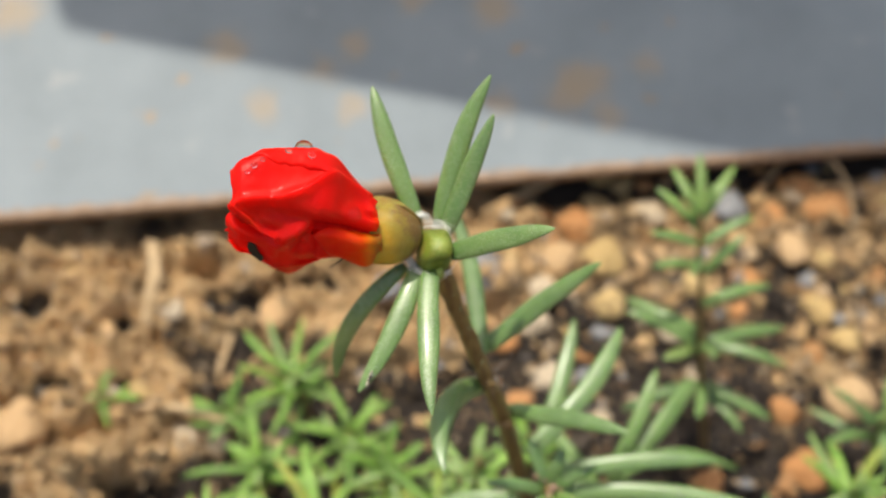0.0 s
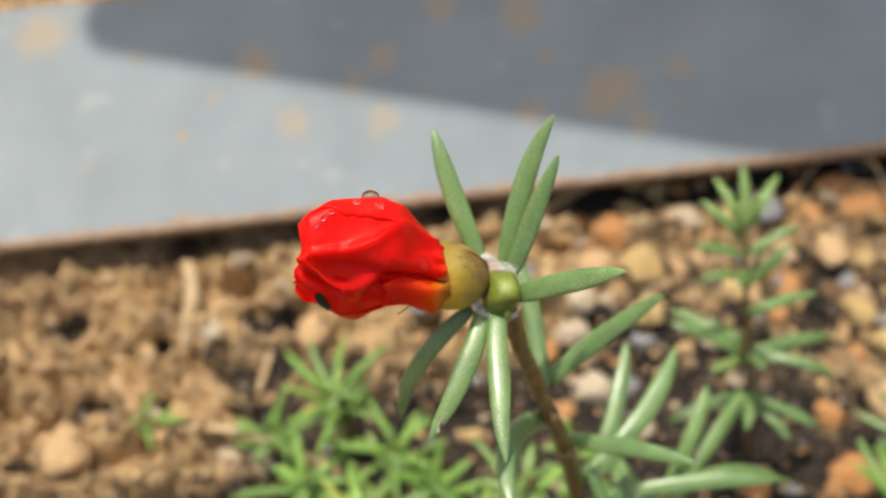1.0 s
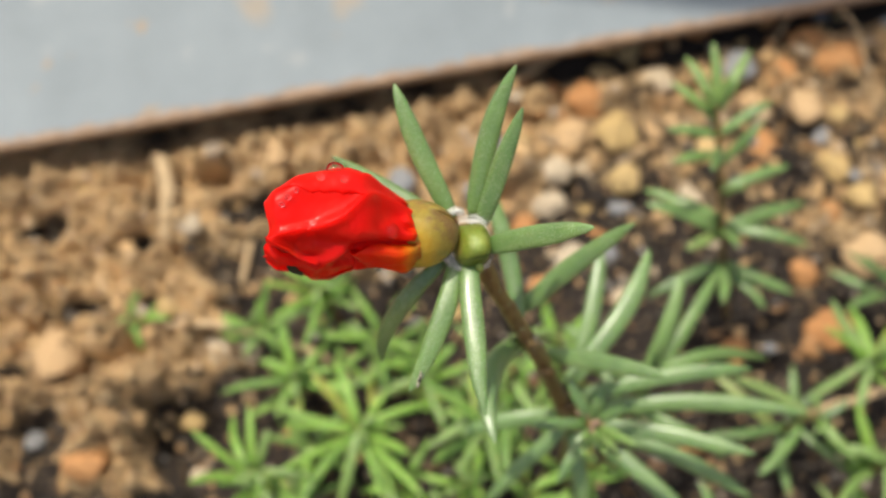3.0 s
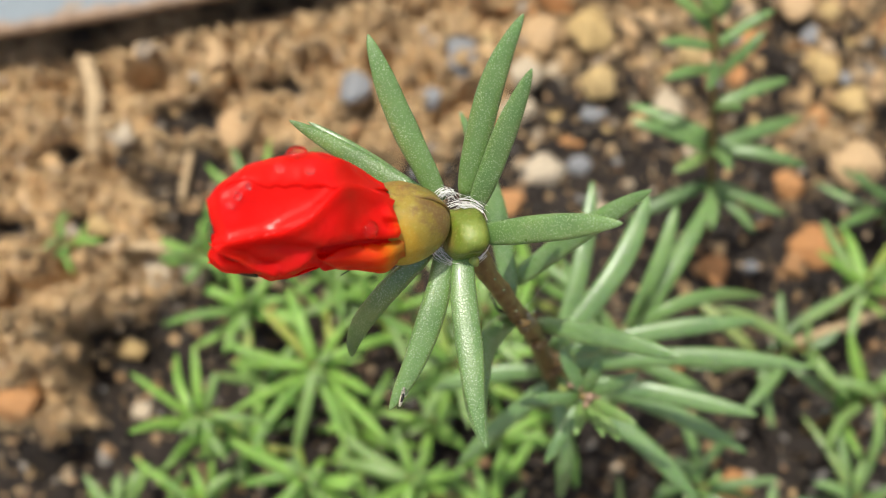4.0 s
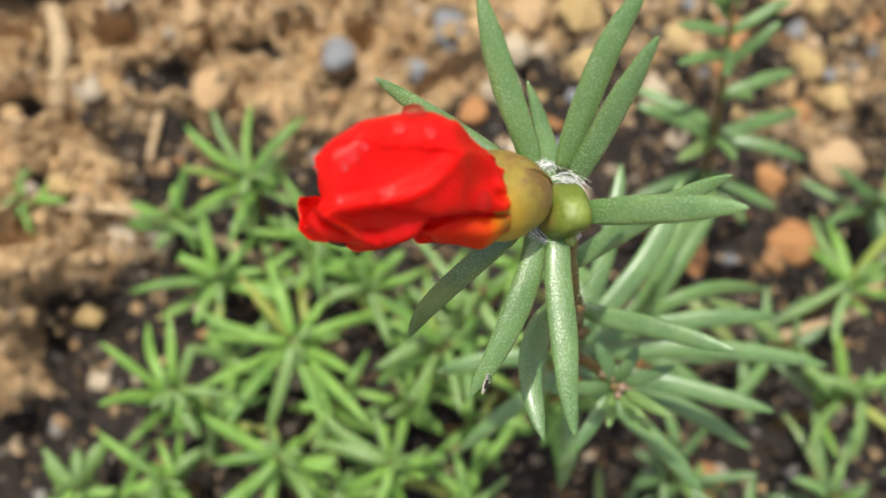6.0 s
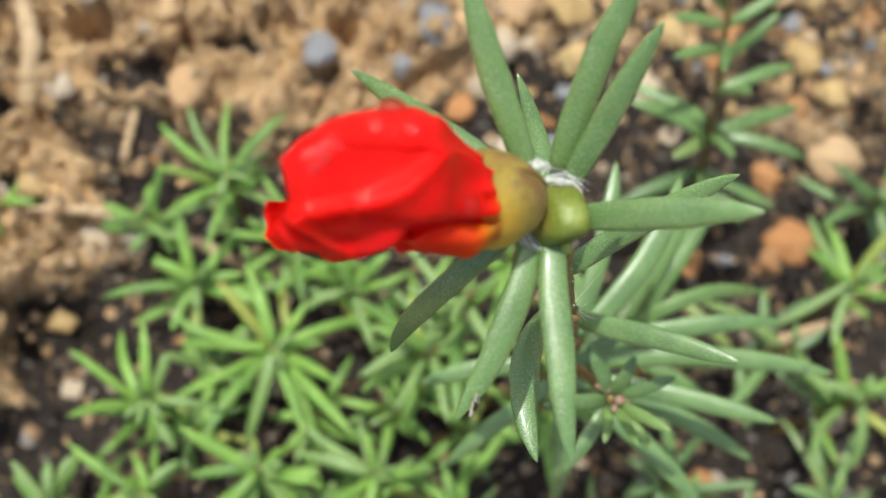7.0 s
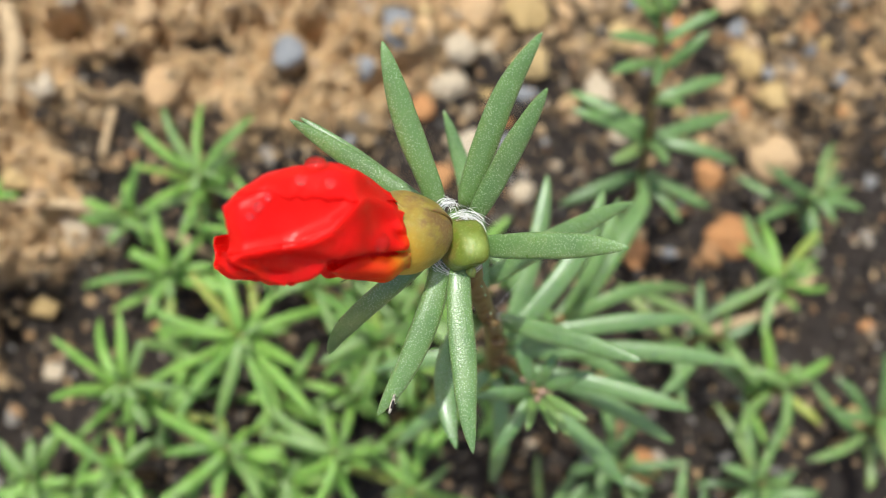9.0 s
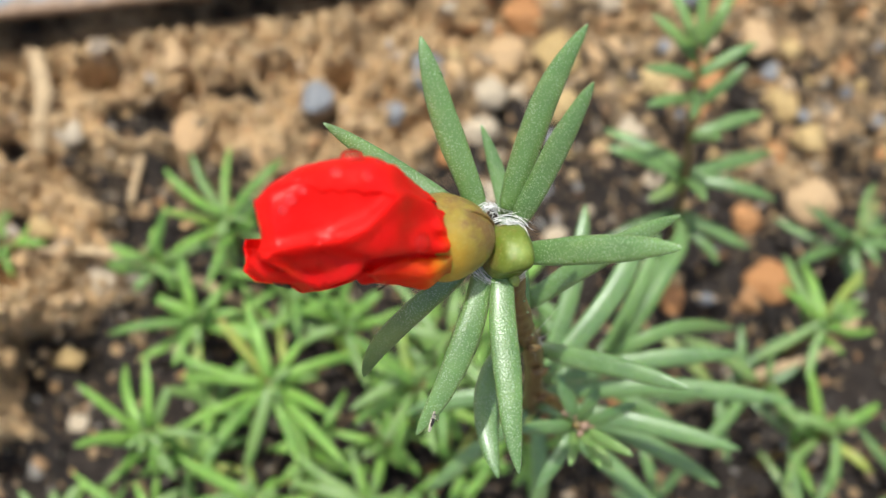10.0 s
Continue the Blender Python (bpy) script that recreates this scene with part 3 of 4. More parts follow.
def keyed(keys, s):
    """A smooth value through the keys (cubic Hermite)."""
    n = len(keys)
    s = min(keys[-1][0], max(keys[0][0], s))
    i = 0
    while i < n - 2 and s > keys[i + 1][0]:
        i += 1

    def slope(k):
        a, b = keys[max(0, k - 1)], keys[min(n - 1, k + 1)]
        return (b[1] - a[1]) / (b[0] - a[0])

    (a, va), (b, vb) = keys[i], keys[i + 1]
    h = b - a
    u = (s - a) / h
    return va * (2 * u ** 3 - 3 * u * u + 1) + slope(i) * h * (u ** 3 - 2 * u * u + u) + vb * (3 * u * u - 2 * u ** 3) + slope(i + 1) * h * (u ** 3 - u * u)


# the closed flower along its length: middle (y, z), half width, half height up and down
AXIS_Y = [(0, 0.0), (0.1, 0.4), (0.2, 1.1), (0.3, 1.4), (0.5, 1.2), (0.7, 0.7), (0.9, -0.2), (1.08, -0.5)]
AXIS_Z = [(0, 200.6), (0.1, 200.9), (0.2, 201.8), (0.3, 203.4), (0.4, 204.2), (0.6, 204.9), (0.8, 206.4), (0.92, 207.6), (1.08, 207.4)]
WIDE = [(0, 4.2), (0.1, 4.6), (0.2, 5.1), (0.3, 5.4), (0.6, 5.2), (0.7, 4.9), (0.8, 4.5), (0.92, 3.9), (1.08, 3.0)]
TALL = [(0, 4.9), (0.1, 5.8), (0.2, 7.4), (0.3, 9.1), (0.4, 9.8), (0.55, 10.0), (0.7, 9.9), (0.82, 9.4), (0.92, 8.2), (1.08, 5.2)]
DEEP = [(0, 4.0), (0.1, 4.2), (0.2, 4.3), (0.3, 5.5), (0.4, 7.9), (0.5, 10.8), (0.6, 12.8), (0.7, 14.0), (0.8, 11.4), (0.92, 7.7), (1.08, 4.6)]


def body_radius(s, a):
    """Radius of the closed flower at s along it and at the angle a (0 faces up, 90 the plate)."""
    c, d = math.cos(a), math.sin(a)
    u, f = keyed(WIDE, s), keyed(TALL if c > 0 else DEEP, s)
    p = 2.5
    return (abs(c / f) ** p + abs(d / u) ** p) ** (-1 / p)


def body_point(s, a, r):
    c = AX0 + (AX1 - AX0) * s
    c.y, c.z = keyed(AXIS_Y, s), keyed(AXIS_Z, s)
    c.y += 0.06 * r * max(0.0, -math.cos(a))
    return (c + (E1 * math.cos(a) + E2 * math.sin(a)) * r) * 0.001


# folds, hollows and swellings of the wilted flower: a line in (s, degrees), half width and height in mm
FOLDS = [
    ([(0.40, 0), (0.5, -4), (0.65, -6), (0.85, -6)], 1.8, -0.75),
    ([(0.3, 26), (0.5, 26), (0.7, 22)], 2.0, 1.1),
    ([(0.68, -155), (0.76, -150)], 2.6, 1.5),
    ([(0.70, -185), (0.76, -185)], 2.4, 1.2),
    ([(0.98, -145), (0.98, -165)], 2.0, 1.2),
    ([(0.99, -60), (0.99, -105)], 1.6, 0.6),
    ([(0.43, -46), (0.52, -52), (0.60, -60), (0.63, -74)], 0.8, 0.8),
    ([(0.68, -34), (0.80, -36), (0.92, -34)], 2.4, -1.0),
    ([(0.48, -66), (0.53, -80), (0.54, -104)], 0.9, -0.9),
    ([(0.02, -28), (0.15, -33), (0.28, -40), (0.40, -45)], 0.8, -1.7),
    ([(0.04, -4), (0.075, -6)], 0.55, -1.0),
    ([(0.45, -54), (0.43, -80), (0.40, -105)], 0.8, -1.0),
    ([(0.10, 17), (0.22, 9), (0.3, 1), (0.43, -13), (0.6, -19), (0.84, -21), (0.95, -26)], 0.55, 0.9),
    ([(0.93, -29), (0.82, -39), (0.74, -54), (0.66, -60)], 0.55, 1.2),
    ([(0.90, -50), (0.80, -64), (0.70, -72)], 1.0, -1.1),
    ([(0.86, -118), (0.80, -135)], 1.7, -1.0),
    ([(0.68, -90), (0.72, -120), (0.74, -145)], 0.7, 0.5),
    ([(0.67, -40), (0.71, -40)], 1.0, 0.55),
    ([(0.62, -30), (0.50, -34), (0.44, -40)], 0.9, -0.7),
    ([(0.12, 4), (0.24, -14)], 0.8, -0.5),
    ([(0.10, 52), (0.22, 44), (0.34, 30)], 0.7, -0.6),
    ([(0.30, 48), (0.60, 52), (0.85, 44)], 0.8, -0.5),
]


def relief(s, a):
    """Height of the folds at s along the flower and at the angle a in degrees."""
    x, y = s * 21.0, radians(a) * 6.5
    out = 0.0
    for line, wide, high in FOLDS:
        best = 99.0
        for (s1, a1), (s2, a2) in zip(line[:-1], line[1:]):
            px, py = s1 * 21.0, radians(a1) * 6.5
            dx, dy = s2 * 21.0 - px, radians(a2) * 6.5 - py
            u = max(0.0, min(1.0, ((x - px) * dx + (y - py) * dy) / (dx * dx + dy * dy)))
            best = min(best, (x - px - dx * u) ** 2 + (y - py - dy * u) ** 2)
        if best < 9 * wide * wide:
            out += high * math.exp(-best / (wide * wide))
    return out


def petal(name, s0, s1, edge_lo, edge_hi, lift, tint, seed, ns=60, na=50, label="", thin=0.2, loose=(1, 1), ragged=2.0, crumple=0.5, flare=0.0, blunt=0.0):
    """A wilted petal laid over the body between two edges (degrees, as keys along s), its free edges lifted and ragged."""
    bm = bmesh.new()
    layer = bm.verts.layers.float.new("tint")
    top, under = [], []
    for i in range(ns + 1):
        s = s0 + (s1 - s0) * i / ns
        lo = keyed(edge_lo, s) + ragged * noise.noise((s * 22, seed, 0)) * loose[0]
        hi = keyed(edge_hi, s) + ragged * (noise.noise((s * 22, seed, 5)) + 0.6 * noise.noise((s * 60, seed, 9))) * loose[1]
        up, low = [], []
        for j in range(na + 1):
            v = j / na
            deg = lo + (hi - lo) * v
            a = radians(deg)
            end = smoothstep(0.88, 1.0, i / ns)
            rim = loose[1] * smoothstep(0.9, 1.0, v) + loose[0] * smoothstep(0.1, 0.0, v)
            raised = lift * (1 - (1 - loose[0]) * smoothstep(0.5, 0.0, v) - (1 - loose[1]) * smoothstep(0.5, 1.0, v))
            r = body_radius(s, a)
            q = Vector((s * 21.0, math.cos(a) * r, math.sin(a) * r))
            r += relief(s, deg) * smoothstep(0.0, 0.06, s) + raised
            off = Vector((seed, seed * 0.7, 0))
            r += crumple * (0.30 * noise.noise(q * 0.30 + off) + 0.26 * (0.22 - abs(noise.noise(q * 0.42 + off))) + 0.17 * (0.2 - abs(noise.noise(q * 1.0 - off))) + 0.04 * noise.noise(q * 2.6))
            gather = math.sin(a * 19 + 2.5 * noise.noise((a * 2, s * 6, seed)))
            r += flare * 0.06 * gather * smoothstep(0.15, 0.03, s) * smoothstep(-40, -24, deg)
            r -= 1.5 * (1 - flare * smoothstep(-34, -22, deg)) * smoothstep(0.15, 0.0, s) ** 1.5
            r += 0.10 * rim - 0.45 * flare * smoothstep(s0 + 0.035, s0, s) ** 2
            r -= 1.3 * end * end
            ss = s + 0.045 * noise.noise((a * 3, seed, 1.7)) * smoothstep(0.75, 1.0, i / ns) + flare * (0.026 * noise.noise((a * 2.3, seed, 8.7)) + 0.003 * math.sin(a * 17 + seed)) * smoothstep(0.2, 0.03, s) - blunt * smoothstep(-112, -70, deg) * smoothstep(0.7, 1.0, i / ns)
            for row, depth in ((up, 0.0), (low, thin)):
                vert = bm.verts.new(body_point(ss, a, r - depth))
                vert[layer] = tint(s, deg)
                row.append(vert)
        top.append(up)
        under.append(low)
    for i in range(ns):
        for j in range(na):
            bm.faces.new((top[i][j], top[i][j + 1], top[i + 1][j + 1], top[i + 1][j]))
            bm.faces.new((under[i][j], under[i + 1][j], under[i + 1][j + 1], under[i][j + 1]))
    for j in range(na):
        bm.faces.new((top[0][j], under[0][j], under[0][j + 1], top[0][j + 1]))
        bm.faces.new((top[ns][j], top[ns][j + 1], under[ns][j + 1], under[ns][j]))
    for i in range(ns):
        bm.faces.new((top[i][0], top[i + 1][0], under[i + 1][0], under[i][0]))
        bm.faces.new((top[i][na], under[i][na], under[i + 1][na], top[i + 1][na]))
    bmesh.ops.recalc_face_normals(bm, faces=bm.faces)
    return part(name, bm, PETAL, rose, label)


def red(s, a):
    return 0.02 + 0.20 * smoothstep(0.09, 0.01, s)


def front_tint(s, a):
    # the last term paints a drop's gathered light as orange into the petal
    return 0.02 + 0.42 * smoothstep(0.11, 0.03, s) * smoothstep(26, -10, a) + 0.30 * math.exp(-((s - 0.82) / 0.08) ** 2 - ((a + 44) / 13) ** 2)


def low_tint(s, a):
    return 0.30 * smoothstep(0.47, 0.36, s) + 0.14 * smoothstep(0.32, 0.14, s) + 0.42 * smoothstep(0.17, 0.0, s) + 0.06 * smoothstep(-60, -100, a) * smoothstep(0.35, 0.1, s)


petal("petal", 0.0, 0.90, [(0, -174), (1.05, -172)], [(0, 178), (1.05, 176)], -0.7, red, 1.0, ns=40, na=80, loose=(0, 0), label="crumpled red petals furled into a closed flower")
petal("petal", 0.03, 0.915, [(0, -42), (1.05, -42)], [(0, 60), (1.05, 60)], -0.2, red, 2.4, loose=(0, 0), crumple=0.4, label="smooth scarlet inner petal with wet sheen")
petal("petal", 0.06, 0.885, [(0, 62), (0.11, 30), (0.2, 12), (0.28, 4), (0.36, 5), (0.5, 6), (0.63, 8), (0.77, 15), (0.88, 17), (1.05, 24)], [(0, 178), (1.05, 176)], -0.08, red, 6.2, thin=0.12, ns=90, na=70, loose=(1, 0), ragged=2.6, flare=1.0, label="glossy scarlet upper petal with a ragged edge")
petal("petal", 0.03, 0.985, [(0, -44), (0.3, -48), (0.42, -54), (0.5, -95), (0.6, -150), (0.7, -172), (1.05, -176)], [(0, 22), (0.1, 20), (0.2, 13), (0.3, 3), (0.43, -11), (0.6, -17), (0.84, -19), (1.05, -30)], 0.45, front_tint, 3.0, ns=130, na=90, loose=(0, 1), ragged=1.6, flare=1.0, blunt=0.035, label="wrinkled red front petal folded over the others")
petal("petal", 0.0, 0.455, [(0, -172), (0.5, -172)], [(0, -30), (0.15, -36), (0.28, -43), (0.40, -56), (0.455, -76)], 0.55, low_tint, 4.0, loose=(0, 1), label="orange-red lower petal fading to yellow at its base")
petal("petal", 0.36, 1.0, [(0.3, -186), (1.05, -184)], [(0.3, -150), (0.6, -140), (1.05, -150)], 0.30, red, 5.0, ns=40, na=30, loose=(0, 1), label="drooping dark red petal beside a decayed spot")
spot = petal("decayed_spot", 0.79, 0.875, [(0.79, -140), (0.83, -148), (0.875, -140)], [(0.79, -134), (0.83, -120), (0.875, -126)], 0.56, front_tint, 3.0, ns=20, na=20, label="small black decayed spot", loose=(1, 1), ragged=22.0)
spot.data.materials.clear()
spot.data.materials.append(ROT)


def flushed(bm, name, mat, label, amount):
    """Links a mesh whose attribute "flush" follows from each vertex's place in millimetres."""
    bmesh.ops.recalc_face_normals(bm, faces=bm.faces)
    ob = part(name, bm, mat, rose, label)
    layer = ob.data.attributes.new("flush", "FLOAT", "POINT")
    for k, v in enumerate(ob.data.vertices):
        layer.data[k].value = amount(v.co * 1000)
    return ob


def calyx():
    """A cup of two broad sepals, one lapping over the other, swollen below and open towards the petals."""
    a, b = Vector((-2.9, 0.6, 196.6)), Vector((-9.9, 0.9, 201.6))
    d = (b - a).normalized()
    e1 = (E1 - d * E1.dot(d)).normalized()
    e2 = d.cross(e1)

    def cup(lo, hi, grow, seed):
        bm = bmesh.new()
        outer, inner = [], []
        for k in range(33):
            s = k / 32
            r = 5.05 * max(0.05, 1 - ((s - 0.62) / 0.64) ** 2) ** 0.46 if s < 0.62 else 5.05 - 1.15 * smoothstep(0.62, 1.05, s)
            row, back = [], []
            for j in range(33):
                v = j / 32
                t = radians(lo + (hi - lo) * v)
                q = e1 * math.cos(t) + e2 * math.sin(t)
                tongue = 0.16 * math.sin(math.pi * v) ** 0.7 - 0.05
                ss = s * (1 + tongue + 0.05 * noise.noise((math.cos(t) * 3, math.sin(t) * 3, seed)))
                rr = (r + grow) * (1 + 0.035 * noise.noise(q * 1.6 + d * s * 2) + 0.012 * noise.noise(q * 6 + d * s * 7))
                rr += 0.10 * math.cos(4 * t) * s + 0.10 * (smoothstep(0.9, 1.0, v) + smoothstep(0.1, 0.0, v)) * (1 if grow > 0 else 0)
                q = q - Vector((0, 0.13 * q.y, 0))
                row.append(bm.verts.new((a + (b - a) * ss + q * rr) * 0.001))
                back.append(bm.verts.new((a + (b - a) * ss + q * (rr - 0.3)) * 0.001))
            outer.append(row)
            inner.append(back)
        for i in range(32):
            for j in range(32):
                bm.faces.new((outer[i][j], outer[i][j + 1], outer[i + 1][j + 1], outer[i + 1][j]))
                bm.faces.new((inner[i][j], inner[i + 1][j], inner[i + 1][j + 1], inner[i][j + 1]))
        for i in range(32):
            bm.faces.new((outer[i][0], outer[i + 1][0], inner[i + 1][0], inner[i][0]))
            bm.faces.new((outer[i][32], inner[i][32], inner[i + 1][32], outer[i + 1][32]))
        for j in range(32):
            bm.faces.new((outer[0][j], inner[0][j], inner[0][j + 1], outer[0][j + 1]))
            bm.faces.new((outer[32][j], outer[32][j + 1], inner[32][j + 1], inner[32][j]))
        return bm

    def yellow(p):
        return smoothstep(-3.6, -7.6, p.x) * (0.22 + 0.95 * smoothstep(1.0, -2.6, p.y))

    flushed(cup(-172, 60, 0.0, 1.0), "calyx", CALYX, "swollen olive-yellow calyx cup", yellow)
    flushed(cup(28, 212, 0.10, 4.0), "sepal", CALYX, "broad olive-brown sepal lapped over the calyx", yellow)


calyx()


def bud():
    """A small bud: four soft corners, keeled sepals that meet in a pale tip."""
    bm = bmesh.new()
    c, d = Vector((-0.15, 0.1, 196.3)), Vector((0.10, 0.05, 1.0)).normalized()
    e1 = (Vector((1, 0, 0)) - d * d.x).normalized()
    e2 = d.cross(e1)
    rings = []
    for k in range(25):
        s = k / 24
        h = -3.3 + 6.8 * s
        r = 2.98 * max(0.03, 1 - abs((s - 0.42) / 0.44) ** 3.0 if s < 0.42 else 1 - ((s - 0.42) / 0.585) ** 2.6) ** 0.5
        off = e1 * 0.45 * smoothstep(0.5, 1.0, s) - e2 * 1.0 * smoothstep(0.5, 1.0, s)
        ring = []
        for j in range(32):
            t = 2 * math.pi * j / 32
            q = e1 * math.cos(t) * 0.88 + e2 * math.sin(t) * 1.02
            square = 1 + 0.075 * math.cos(4 * t + 2.6) * smoothstep(0.1, 0.6, s) - 0.09 * math.exp(-((math.sin((t - 0.7) * 0.5)) / 0.12) ** 2) + 0.05 * noise.noise(q * 1.6 + d * s)
            ring.append((c + off + d * h + q * r * square) * 0.001)
        rings.append(ring)
    skin(bm, rings)
    tip = c + d * 2.95 + e1 * 0.5 - e2 * 1.1
    flushed(bm, "bud", BUD, "small plump green flower bud", lambda p: 0.55 * math.exp(-((p - tip).length / 1.3) ** 2))
    bm = blob_bm(0.00085, (0.8, 0.8, 1.3), 0.2, 2.0, 4, 2)
    bmesh.ops.translate(bm, verts=bm.verts, vec=mm(0.6, -3.0, 194.9))
    flushed(bm, "bract", BUD, "", lambda p: 0.5)


bud()


def hair_tuft(name, root, way, count, length, seed, curl=1.0):
    """A tuft of silky white hairs that fans out from a leaf axil and curls over."""
    rnd = random.Random(seed)
    verts, faces = [], []
    way = Vector(way).normalized()
    for _ in range(count):
        p = Vector(root) + Vector((rnd.gauss(0, 0.75), rnd.gauss(0, 0.45), rnd.gauss(0, 0.35)))
        d = (way + Vector((rnd.gauss(0, 0.35), rnd.gauss(0, 0.35), rnd.gauss(0, 0.25)))).normalized()
        bend = (-2.2 * way + Vector((rnd.gauss(0.7, 0.8), rnd.gauss(-0.4, 0.8), rnd.gauss(0, 0.5)))) * curl
        ln = length * rnd.uniform(0.45, 1.15)
        w = rnd.uniform(0.025, 0.055)
        side = d.orthogonal().normalized()
        prev = None
        for k in range(8):
            u = k / 7
            q = p + d * ln * u + bend * ln * 0.42 * u * u
            ww = w * (1 - 0.7 * u)
            base = len(verts)
            other = side.cross(d)
            verts += [(q + side * ww) * 0.001, (q - side * ww * 0.5 + other * ww) * 0.001, (q - side * ww * 0.5 - other * ww) * 0.001]
            if prev is not None:
                for i in range(3):
                    faces.append((prev + i, prev + (i + 1) % 3, base + (i + 1) % 3, base + i))
            prev = base
    me = bpy.data.meshes.new(name)
    me.from_pydata([tuple(v) for v in verts], [], faces)
    me.shade_smooth()
    me.materials.append(HAIR)
    ob = new(name, me)
    ob.parent = rose
    ob.matrix_parent_inverse = rose.matrix_world.inverted()
    return tagged(ob, label="silky white axil hairs")


def hair_wreath(centre, axis, towards, span, count, radius, rise, seed):
    """Silky hairs that lie in an arc round the foot of the bud, on the side given."""
    rnd = random.Random(seed)
    c, d = Vector(centre), Vector(axis).normalized()
    e1 = (Vector(towards) - d * Vector(towards).dot(d)).normalized()
    e2 = d.cross(e1)
    verts, faces = [], []
    for _ in range(count):
        mid, half = rnd.gauss(0, span * 0.22), span * rnd.uniform(0.18, 0.5) * rnd.choice((-1, 1))
        r0, h0 = radius + rnd.gauss(0, 0.28), rise + rnd.gauss(0, 0.42)
        out, lift, w = rnd.gauss(0.1, 0.35), rnd.gauss(0.2, 0.4), rnd.uniform(0.03, 0.075)
        prev = None
        for k in range(9):
            u = k / 8
            t = radians(mid + half * (2 * u - 1))
            n = e1 * math.cos(t) + e2 * math.sin(t)
            q = c + n * (r0 + out * u * u) + d * (h0 + lift * u * u)
            ww = w * (1 - 0.75 * u)
            base = len(verts)
            verts += [(q + n * ww) * 0.001, (q - n * ww * 0.5 + d * ww) * 0.001, (q - n * ww * 0.5 - d * ww) * 0.001]
            if prev is not None:
                for i in range(3):
                    faces.append((prev + i, prev + (i + 1) % 3, base + (i + 1) % 3, base + i))
            prev = base
    me = bpy.data.meshes.new("hair_tuft")
    me.from_pydata([tuple(v) for v in verts], [], faces)
    me.shade_smooth()
    me.materials.append(HAIR)
    ob = new("hair_tuft", me)
    ob.parent = rose
    ob.matrix_parent_inverse = rose.matrix_world.inverted()
    return tagged(ob, label="silky white axil hairs")


BUD_FOOT, BUD_AXIS = (-0.4, 0.2, 196.6), (0.20, 0.62, 0.75)
hair_wreath(BUD_FOOT, (0.2, -0.3, 0.9), (0.25, 0.95, 0.1), 74, 44, 2.8, 0.2, 1)
hair_wreath((-2.2, 3.3, 197.4), (0.5, -0.6, 0.6), (0.3, 0.9, 0.6), 90, 40, 1.4, 0.0, 2)
hair_wreath(BUD_FOOT, (0.1, -0.3, 0.9), (-0.1, -1.0, -0.3), 80, 70, 3.6, -1.7, 3)
hair_wreath(BUD_FOOT, (0.1, -0.3, 0.9), (-1.0, -0.8, 0.0), 80, 50, 3.5, -1.8, 4)
hair_tuft("hair_tuft", (8.9, -3.6, 161.5), (0.3, -0.5, -0.8), 14, 5.0, 6, 0.3)


# ---- small plants on the ground ----
def small_plant(x, y, head, count, length, width, seed, lean=(0, 0), young=False, name="moss_rose_seedling", label="low bushy moss rose shoot with narrow green leaves", reach=0.55, hue=LEAF_LOW):
    """A low shoot: a thin stem from the earth to its head, with narrow leaves set spirally up it, longest below the tip."""
    rnd = random.Random(seed)
    z0 = height_at(x - lean[0], y - lean[1])
    root = tagged(empty(name, mm(x - lean[0], y - lean[1], z0)), label, "plant", group="low moss rose shoots")
    top = Vector((x, y, head))
    foot = Vector((x - lean[0], y - lean[1], z0 - 3))
    way = [foot * 0.001, (foot.lerp(top, 0.5) + Vector((rnd.uniform(-3, 3), rnd.uniform(-3, 3), 2))) * 0.001, top * 0.001]
    part("stem", tube(way, [0.0012, 0.0010, 0.0008], 7, 12, 0.15), STEM, root)
    a = rnd.uniform(0, 6.28)
    total = count + 7
    for k in range(total):
        u = k / (total - 1)
        a += 2.4 + rnd.uniform(-0.35, 0.35)
        base = curve_at(way, 1 - reach * (1 - u) ** 1.3) * 1000
        ln = 1.22 * length * rnd.uniform(0.55, 1.25) * (1 - 0.55 * smoothstep(0.72, 1.0, u))
        up = -0.10 + 0.45 * u + 0.55 * smoothstep(0.75, 1.0, u) + rnd.uniform(-0.28, 0.28)
        d = Vector((math.cos(a) * math.cos(up), math.sin(a) * math.cos(up), math.sin(up)))
        tip = base + d * ln
        tip.z = max(tip.z, height_at(tip.x, tip.y) + 2)
        side = Vector((rnd.uniform(-1.3, 1.3), rnd.uniform(-1.3, 1.3), rnd.uniform(-0.2, 2.2)))
        skin_of = LEAF_YOUNG if (u > 0.8 or young and rnd.random() < 0.4) else hue
        leaf(root, base + d * 0.5, tip, width * rnd.uniform(0.8, 1.12) * (1 - 0.3 * smoothstep(0.75, 1.0, u)), side, skin_of, face=(rnd.uniform(-0.3, 0.3), rnd.uniform(-0.4, 0.2), 1.0), seed=seed * 40 + k, fine=False)
    return root


